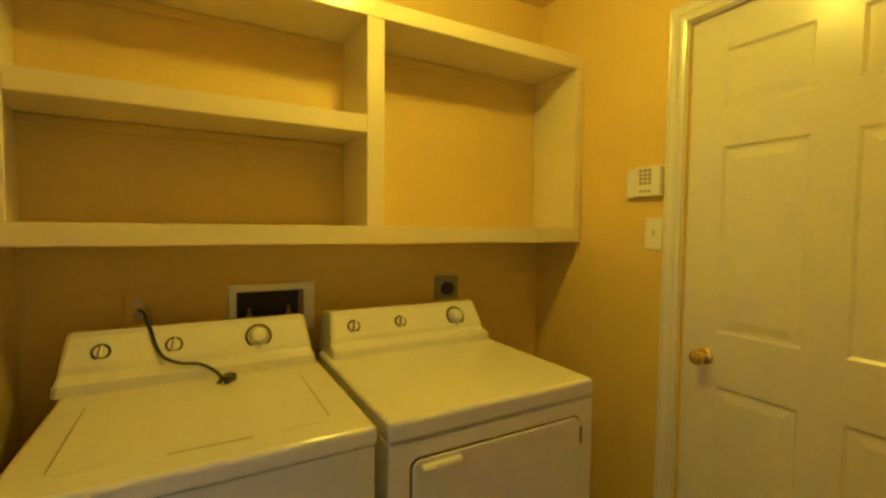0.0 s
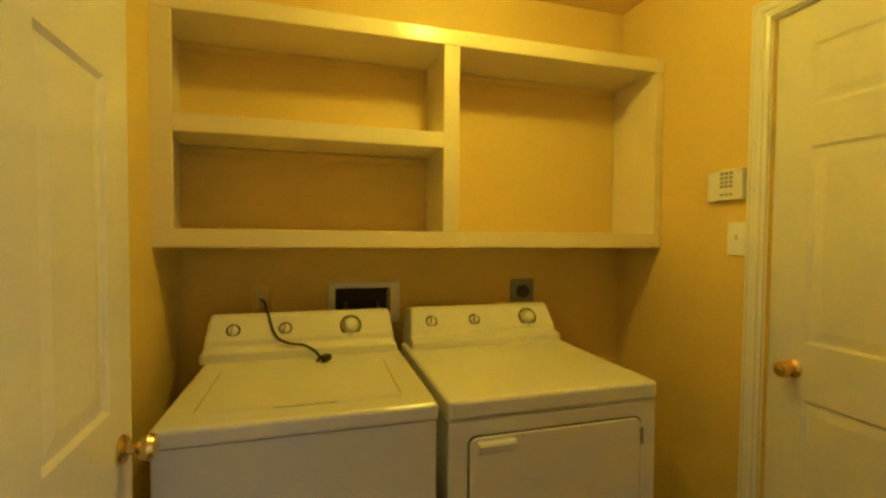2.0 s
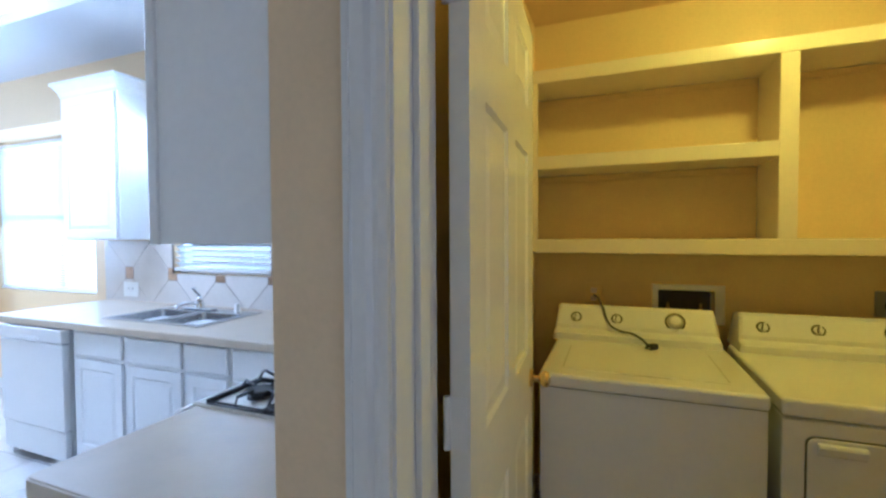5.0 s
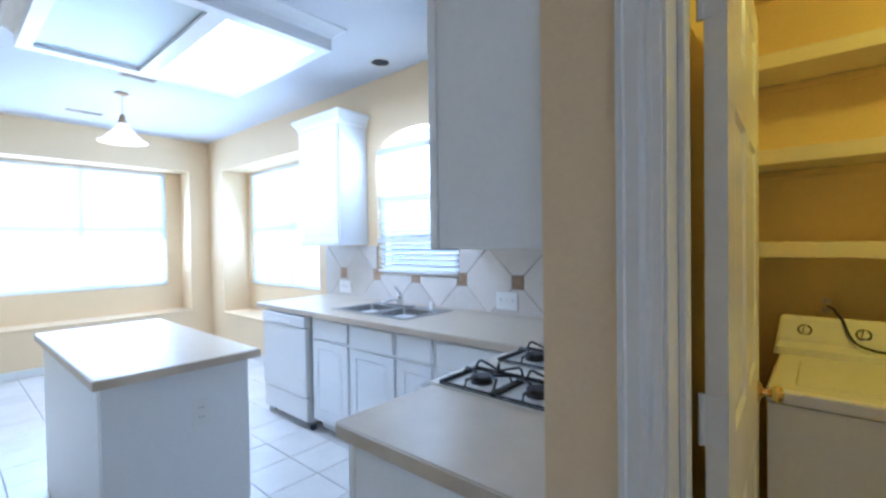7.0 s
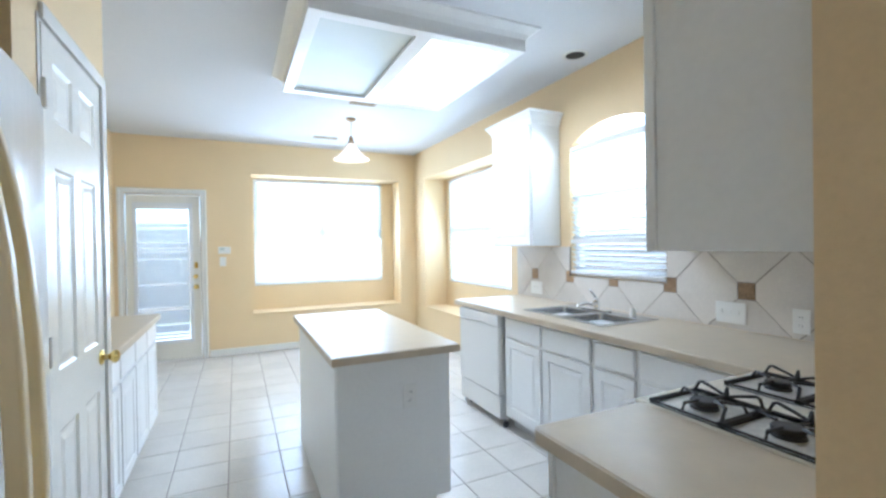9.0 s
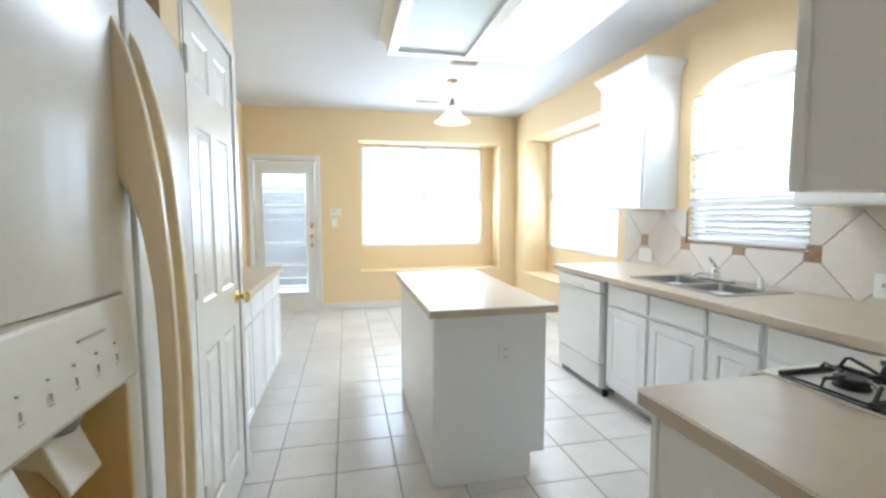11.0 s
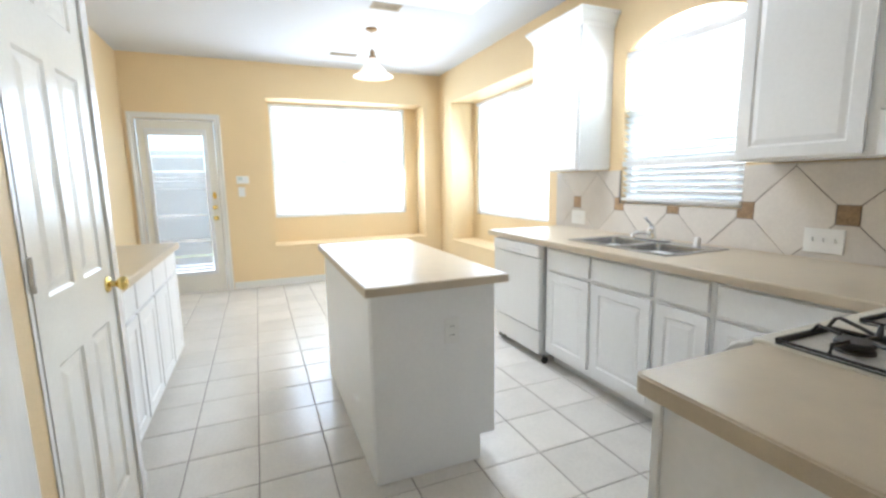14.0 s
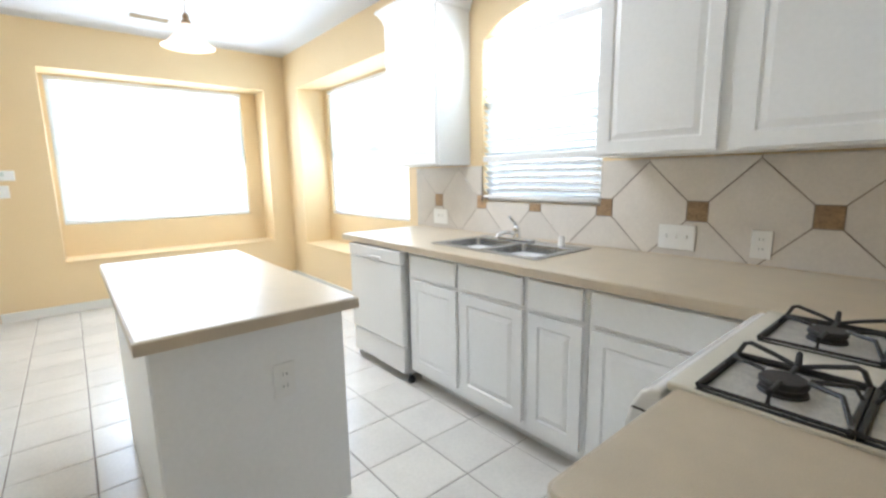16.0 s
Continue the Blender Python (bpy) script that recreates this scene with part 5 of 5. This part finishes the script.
dy = thing("dryer", 1.275, 1.76, 0, "white front-loading dryer with a square door and three knobs", "dryer")
part("body", boxes((D0 + 0.004, D1 - 0.004, FRY + 0.012, 2.10, F + 0.025, 0.855)), M_APPL, dy, bevel=0.008, seg=3)
part("top_panel", boxes((D0, D1, FRY, 2.13, 0.859, 0.913)), M_APPL, dy, bevel=0.012, seg=4)
part("front_panel", boxes((D0 + 0.002, D1 - 0.002, FRY + 0.004, FRY + 0.014, 0.03, 0.853)), M_APPL, dy, bevel=0.004)


def round_rect(x0, x1, z0, z1, r, n=6):
    pts = []
    for cx, cz, a0 in ((x1 - r, z1 - r, 0), (x0 + r, z1 - r, 90), (x0 + r, z0 + r, 180), (x1 - r, z0 + r, 270)):
        pts += [(cx + r * math.cos(radians(a0 + 90 * k / n)), cz + r * math.sin(radians(a0 + 90 * k / n))) for k in range(n + 1)]
    return pts


# dark slab behind the door, its rim painted as the gap's shadow
bm = bmesh.new()
prism(bm, round_rect(0.995, 1.552, 0.215, 0.812, 0.025), FRY + 0.0015, FRY + 0.005)
part("door_gap", bm, M_SEAM, dy, "dark slab edge for the shadow round the door")
bm = bmesh.new()
prism(bm, round_rect(0.999, 1.548, 0.219, 0.808, 0.023), FRY - 0.004, FRY + 0.005)
dd = part("door", bm, M_APPL, dy, bevel=0.003)
bm = bmesh.new()
prism(bm, [(FRY - 0.004, 0.798), (FRY - 0.016, 0.796), (FRY - 0.020, 0.788), (FRY - 0.012, 0.766), (FRY - 0.004, 0.760)], 1.020, 1.132, "x")
sub(dd, dy, "pull_handle", bm, M_APPL, bevel=0.003)
part("hinge", boxes((1.5525, 1.560, FRY - 0.003, FRY + 0.004, 0.725, 0.775)), M_PRINT, dy, bevel=0.001)
console(dy, 0.955, 1.598)
dial(dy, 1.048, False)
dial(dy, 1.230, False)
dial(dy, 1.470, True)
for fx in (D0 + 0.05, D1 - 0.05):
    for fy in (FRY + 0.06, 2.05):
        bm = bmesh.new()
        lathe(bm, [(0, 0), (0.022, 0), (0.022, 0.012), (0.009, 0.016), (0.009, 0.03), (0, 0.03)], pose(fx, fy, F - 0.002), 12)
        part("foot", bm, M_BLACK, dy)

# ---- laundry: wall fittings ----
pc_ = thing("power_cord", 0.40, 2.20, 1.05, "black power cord lying across the washer's console with its plug", "cord")
bm = bmesh.new()
tube(bm, smooth_path([(0.392, 2.255, 1.085), (0.410, 2.205, 1.082), (0.424, 2.120, 1.068), (0.438, 2.072, 1.052), (0.452, 2.046, 1.008), (0.475, 2.020, 0.978),
                      (0.515, 2.000, 0.963), (0.560, 1.990, 0.958), (0.598, 1.968, 0.940), (0.618, 1.932, 0.924)], 5), 0.0048, 8)
part("cable", bm, M_BLACK, pc_, smooth=True)
bm = boxes((-0.014, 0.014, -0.022, 0.022, -0.009, 0.013))
placed(bm, pose(0.632, 1.915, 0.9245, 0, 0, -38))
pg = part("plug", bm, M_BLACK, pc_, "black plug with metal prongs", bevel=0.004)
bm = boxes((-0.008, -0.0065, -0.040, -0.022, -0.003, 0.004), (0.0065, 0.008, -0.040, -0.022, -0.003, 0.004))
sub(pg, pc_, "prongs", placed(bm, pose(0.632, 1.915, 0.9245, 0, 0, -38)), M_CHROME)
behind = plate("outlet_plate", pose(0.388, LY1 - 0.001, 1.088, 0, 0, 180), 0.076, 0.116, "outlet", "almond outlet plate in the shade behind the washer")
# darker wall and almond colours stand in for the shade on this plate
for piece in behind.children:
    piece.data.materials[0] = M_WALLL if piece.name.startswith("cover") else M_HANDLE
hb = thing("washer_box", 0.80, LY1, 1.05, "white framed recessed hookup box behind the washer", "hookup box")
part("frame", placed(cells_slab([0.655, 0.682, 0.918, 0.958], [0.970, 1.0, 1.123, 1.150], lambda x, y: not (0.682 < x < 0.918 and 1.0 < y < 1.123), 0, 0.010),
                     pose(0, LY1, 0, 90, 0, 0)), M_PLAST, hb, bevel=0.003)
# black back board carries the recess's shade in its colour
part("box_inside", boxes((0.683, 0.917, LY1 + 0.085, LY1 + 0.09, 1.001, 1.122)), M_BLACK, hb, "black back board for the shade inside the box")
for u in (0.73, 0.87):
    bm = bmesh.new()
    lathe(bm, [(0, 0), (0.012, 0), (0.012, 0.03), (0.006, 0.034), (0.006, 0.05), (0, 0.05)], pose(u, LY1 + 0.05, 1.005), 12)
    part("valve", bm, M_BRASS, hb, "brass valve", smooth=True)
do = thing("dryer_outlet", 1.553, LY1, 1.095, "grey dryer outlet plate with a round black socket", "outlet")
part("cover_plate", boxes((1.493, 1.613, LY1 - 0.008, LY1 - 0.001, 1.040, 1.148)), M_GREYP, do, bevel=0.003)
bm = bmesh.new()
lathe(bm, [(0, 0), (0.032, 0), (0.030, 0.012), (0, 0.012)], pose(1.555, LY1 - 0.008, 1.088, 90), 24)
part("socket", bm, M_BLACK, do, "round black socket", smooth=True)
kp = thing("security_keypad", LX1, 1.69, 1.49, "white security keypad with a flipped open cover", "keypad")
part("case", boxes((LX1 - 0.024, LX1 - 0.001, 1.578, 1.684, 1.494, 1.606)), M_PLAST, kp, bevel=0.004)
part("cover_flap", placed(boxes((-0.004, 0, -0.004, 0.040, -0.057, 0.055)), pose(LX1 - 0.018, 1.688, 1.548, 0, 0, -8)), M_PLAST, kp, bevel=0.001)
for i in range(3):
    for j in range(4):
        y, z = 1.660 - i * 0.019, 1.592 - j * 0.016
        part("button", boxes((LX1 - 0.0265, LX1 - 0.024, y - 0.006, y + 0.006, z - 0.005, z + 0.005)), M_PRINT, kp, "small dark key")
for i in range(3):
    part("button", boxes((LX1 - 0.0265, LX1 - 0.024, 1.654 - i * 0.019, 1.665 - i * 0.019, 1.510, 1.517)), M_PRINT, kp, "small dark key")
plate("light_switch", pose(LX1 - 0.001, 1.610, 1.350, 0, 0, 90), 0.072, 0.122, "toggle", "white light switch plate below the keypad")
lf = thing("laundry_light", 1.13, 1.43, LCEIL, "small ceiling lamp with a bare warm bulb", "ceiling light")
bm = bmesh.new()
lathe(bm, [(0, 0), (0.06, 0), (0.055, -0.02), (0.03, -0.035), (0.022, -0.05), (0, -0.05)], pose(1.13, 1.43, LCEIL - 0.001), 24)
part("holder", bm, M_PLAST, lf, smooth=True)

# ---- baseboards ----
def baseboard(name, *bxs):
    structure(name, boxes(*bxs), M_TRIM, "white painted baseboard", 0.004)


baseboard("baseboard_west", (WX, WX + 0.014, -0.59, NY - 0.016, F, F + 0.088))
baseboard("baseboard_north", (WX + 0.001, -3.115, NY - 0.014, NY, F, F + 0.088))
baseboard("baseboard_south", (WX + 0.001, -3.602, SY, SY + 0.014, F, F + 0.088))
baseboard("baseboard_pantry", (-2.062, -2.028, PY, PY + 0.014, F, F + 0.088), (-1.282, -1.17, PY, PY + 0.014, F, F + 0.088))
baseboard("baseboard_partition", (0.001, 0.135, JY - 0.013, JY, F, F + 0.088), (DX1 + 0.075, HX1, JY - 0.013, JY, F, F + 0.088))
baseboard("baseboard_laundry", (LX1 - 0.013, LX1, 1.570, LY1, F, F + 0.088), (LX0, LX1, LY1 - 0.013, LY1, F, F + 0.088), (LX0, LX0 + 0.013, LY0 + 0.001, LY1, F, F + 0.088))
baseboard("baseboard_hall", (HX1 - 0.013, HX1, SY, JY - 0.014, F, F + 0.088), (0.16, HX1 - 0.014, SY, SY + 0.013, F, F + 0.088))


# ---- outdoors ----
structure("ground", boxes((-60, 60, -60, 60, -0.35, -0.16)), M_GROUND, "dry lawn round the house")
structure("patio", boxes((WX - 3.6, WX - T - 0.01, -3.5, 3.2, -0.16, -0.05)), M_PATIO, "pale concrete patio slab")
fb = bmesh.new()
box(fb, 0, 0.018, -0.068, 0.068, 0, 1.8)
fme = bpy.data.meshes.new("board")
fb.to_mesh(fme)
fb.free()
fme.materials.append(M_FENCE)


def board_fence(x0, y0, x1, y1, label):
    L = math.hypot(x1 - x0, y1 - y0)
    ang = math.degrees(math.atan2(y1 - y0, x1 - x0)) - 90
    f = thing("fence", x0, y0, -0.16, label, "fence", "garden fences")
    bm = bmesh.new()
    for z in (0.35, 1.45):
        box(bm, 0.018, 0.056, 0, L, z - 0.045, z + 0.045, pose(x0, y0, -0.16, 0, 0, ang))
    part("rail", bm, M_FENCE, f)
    for i in range(int(L / 0.145)):
        ob = new("board", fme)
        ob.parent = f
        ob.matrix_basis = pose(0, 0, 0, 0, 0, ang) @ pose(0, 0.07 + i * 0.145, random.uniform(-0.01, 0.01))


board_fence(WX - 5.5, -6, WX - 5.5, 8, "weathered wooden board fence across the back lawn")
board_fence(WX - 5.5, 6.5, 4, 6.5, "weathered wooden board fence along the side lawn")

# ---- floor tiles ----
P = 0.3075
tiles = {}


def clipped_tile(x0, x1, y0, y1):
    key = (round(x1 - x0, 3), round(y1 - y0, 3))
    if key not in tiles:
        w, h, e, b = key[0] / 2, key[1] / 2, 0.0, 0.0025
        bm = bmesh.new()
        lo = [bm.verts.new((sx * w, sy * h, -0.008)) for sx, sy in ((-1, -1), (1, -1), (1, 1), (-1, 1))]
        md = [bm.verts.new((sx * w, sy * h, -b)) for sx, sy in ((-1, -1), (1, -1), (1, 1), (-1, 1))]
        hi = [bm.verts.new((sx * (w - b), sy * (h - b), 0)) for sx, sy in ((-1, -1), (1, -1), (1, 1), (-1, 1))]
        for a, c in ((lo, md), (md, hi)):
            for i in range(4):
                bm.faces.new((a[i], a[(i + 1) % 4], c[(i + 1) % 4], c[i]))
        bm.faces.new(hi)
        bmesh.ops.recalc_face_normals(bm, faces=bm.faces)
        me = bpy.data.meshes.new("tile")
        bm.to_mesh(me)
        bm.free()
        me.materials.append(M_FLOOR)
        tiles[key] = me
    ob = new("tile", tiles[key])
    ob.parent = floor
    ob.location = ((x0 + x1) / 2, (y0 + y1) / 2, F + random.uniform(-0.0006, 0.0006))
    ob.rotation_euler = (radians(random.uniform(-0.05, 0.05)), radians(random.uniform(-0.05, 0.05)), 0)


G = 0.0022
X0, Y0 = -1.593, 1.197
for i in range(-16, 12):
    for j in range(-10, 5):
        x0, x1, y0, y1 = X0 + i * P + G, X0 + (i + 1) * P - G, Y0 + j * P + G, Y0 + (j + 1) * P - G
        x0, x1, y0, y1 = max(x0, WX + 0.002), min(x1, HX1 - 0.002), max(y0, SY + 0.002), min(y1, NY - 0.002)
        if x1 - x0 < 0.02 or y1 - y0 < 0.02:
            continue
        if y0 > 1.65 and x0 > -3.1 or x0 > -0.30 and y0 > 0.47 or x0 > -0.9 and y1 < -0.9 or x0 > -2.0 and y1 < -1.0:
            continue
        clipped_tile(x0, x1, y0, y1)

# ---- backsplash ----
def clip(poly, a, b, c):
    """The part of a convex polygon where a*x + b*y <= c."""
    out = []
    for i, p in enumerate(poly):
        q = poly[(i + 1) % len(poly)]
        dp, dq = a * p[0] + b * p[1] - c, a * q[0] + b * q[1] - c
        if dp <= 0:
            out.append(p)
        if dp * dq < 0:
            f = dp / (dp - dq)
            out.append((p[0] + f * (q[0] - p[0]), p[1] + f * (q[1] - p[1])))
    return out


def shrink(poly, d):
    area = sum(p[0] * q[1] - q[0] * p[1] for p, q in zip(poly, poly[1:] + poly[:1]))
    if area < 0:
        poly = poly[::-1]
    res = list(poly)
    for p, q in zip(poly, poly[1:] + poly[:1]):
        ex, ey = q[0] - p[0], q[1] - p[1]
        L = math.hypot(ex, ey)
        if L < 1e-5:
            continue
        nx, ny = ey / L, -ex / L
        res = clip(res, nx, ny, nx * p[0] + ny * p[1] - d)
        if len(res) < 3:
            return []
    return res


BX0, BX1, BZ0, BZ1, PITCH, HS, CZ = -3.232, -0.004, CT + 0.001, 1.362, 0.460, 0.045, 1.119
bm = bmesh.new()
wall_grid(bm, "x", BX0, BX1, NY - 0.007, NY - 0.0005, BZ0, BZ1, [(SW[0], SW[1], SW[2], BZ1)])
splash = structure("backsplash", bm, M_SPLASHG, "brown grout behind diagonal cream wall tiles")


def splash_tile(name, poly, mat, d=0.0025, proud=0.006):
    pieces = []
    win = (SW[0] - 0.006, SW[1] + 0.006, SW[2] - 0.004)
    poly = shrink(poly, d)
    for a, b, c in ((1, 0, BX1), (-1, 0, -BX0), (0, 1, BZ1), (0, -1, -BZ0)):
        poly = clip(poly, a, b, c)
    if len(poly) < 3:
        return
    xs, zs = [p[0] for p in poly], [p[1] for p in poly]
    if max(xs) > win[0] and min(xs) < win[1] and max(zs) > win[2]:
        pieces = [clip(poly, 1, 0, win[0]), clip(poly, -1, 0, -win[1]), clip(clip(clip(poly, -1, 0, -win[0]), 1, 0, win[1]), 0, 1, win[2])]
    else:
        pieces = [poly]
    bm = bmesh.new()
    ok = False
    for p in pieces:
        p = [q for i, q in enumerate(p) if math.dist(q, p[i - 1]) > 1e-4]
        if len(p) >= 3 and max(q[0] for q in p) - min(q[0] for q in p) > 0.006 and max(q[1] for q in p) - min(q[1] for q in p) > 0.006:
            e = shrink(p, 0.0015)
            if len(e) == len(p):
                a = [bm.verts.new((u, NY - 0.006, v)) for u, v in p]
                b = [bm.verts.new((u, NY - 0.006 - proud, v)) for u, v in p]
                area = sum(s[0] * t[1] - t[0] * s[1] for s, t in zip(p, p[1:] + p[:1]))
                bm.faces.new(b)
                for i in range(len(p)):
                    j = (i + 1) % len(p)
                    bm.faces.new((a[i], a[j], b[j], b[i]))
            else:
                prism(bm, p, NY - 0.006 - proud, NY - 0.006)
            ok = True
    if not ok:
        bm.free()
        return
    bmesh.ops.recalc_face_normals(bm, faces=bm.faces)
    me = bpy.data.meshes.new(name)
    bm.to_mesh(me)
    bm.free()
    me.materials.append(mat)
    ob = new(name, me)
    ob.parent = splash


for i in range(-2, 8):
    xc = -2.955 + i * PITCH
    xm = xc + PITCH / 2
    h = PITCH / 2
    splash_tile("accent_tile", [(xc - HS, CZ - HS), (xc + HS, CZ - HS), (xc + HS, CZ + HS), (xc - HS, CZ + HS)], M_ACCENT)
    splash_tile("tile", [(xc + HS, CZ - HS), (xm, CZ - h), (xc + PITCH - HS, CZ - HS), (xc + PITCH - HS, CZ + HS), (xm, CZ + h), (xc + HS, CZ + HS)], M_SPLASH)
    splash_tile("tile", [(xc - HS, CZ + HS), (xc + HS, CZ + HS), (xm, CZ + h), (xm, CZ + h + 0.1), (xc - h, CZ + h + 0.1), (xc - h, CZ + h)], M_SPLASH)
    splash_tile("tile", [(xc + HS, CZ - HS), (xc - HS, CZ - HS), (xc - h, CZ - h), (xc - h, CZ - h - 0.1), (xm, CZ - h - 0.1), (xm, CZ - h)], M_SPLASH)
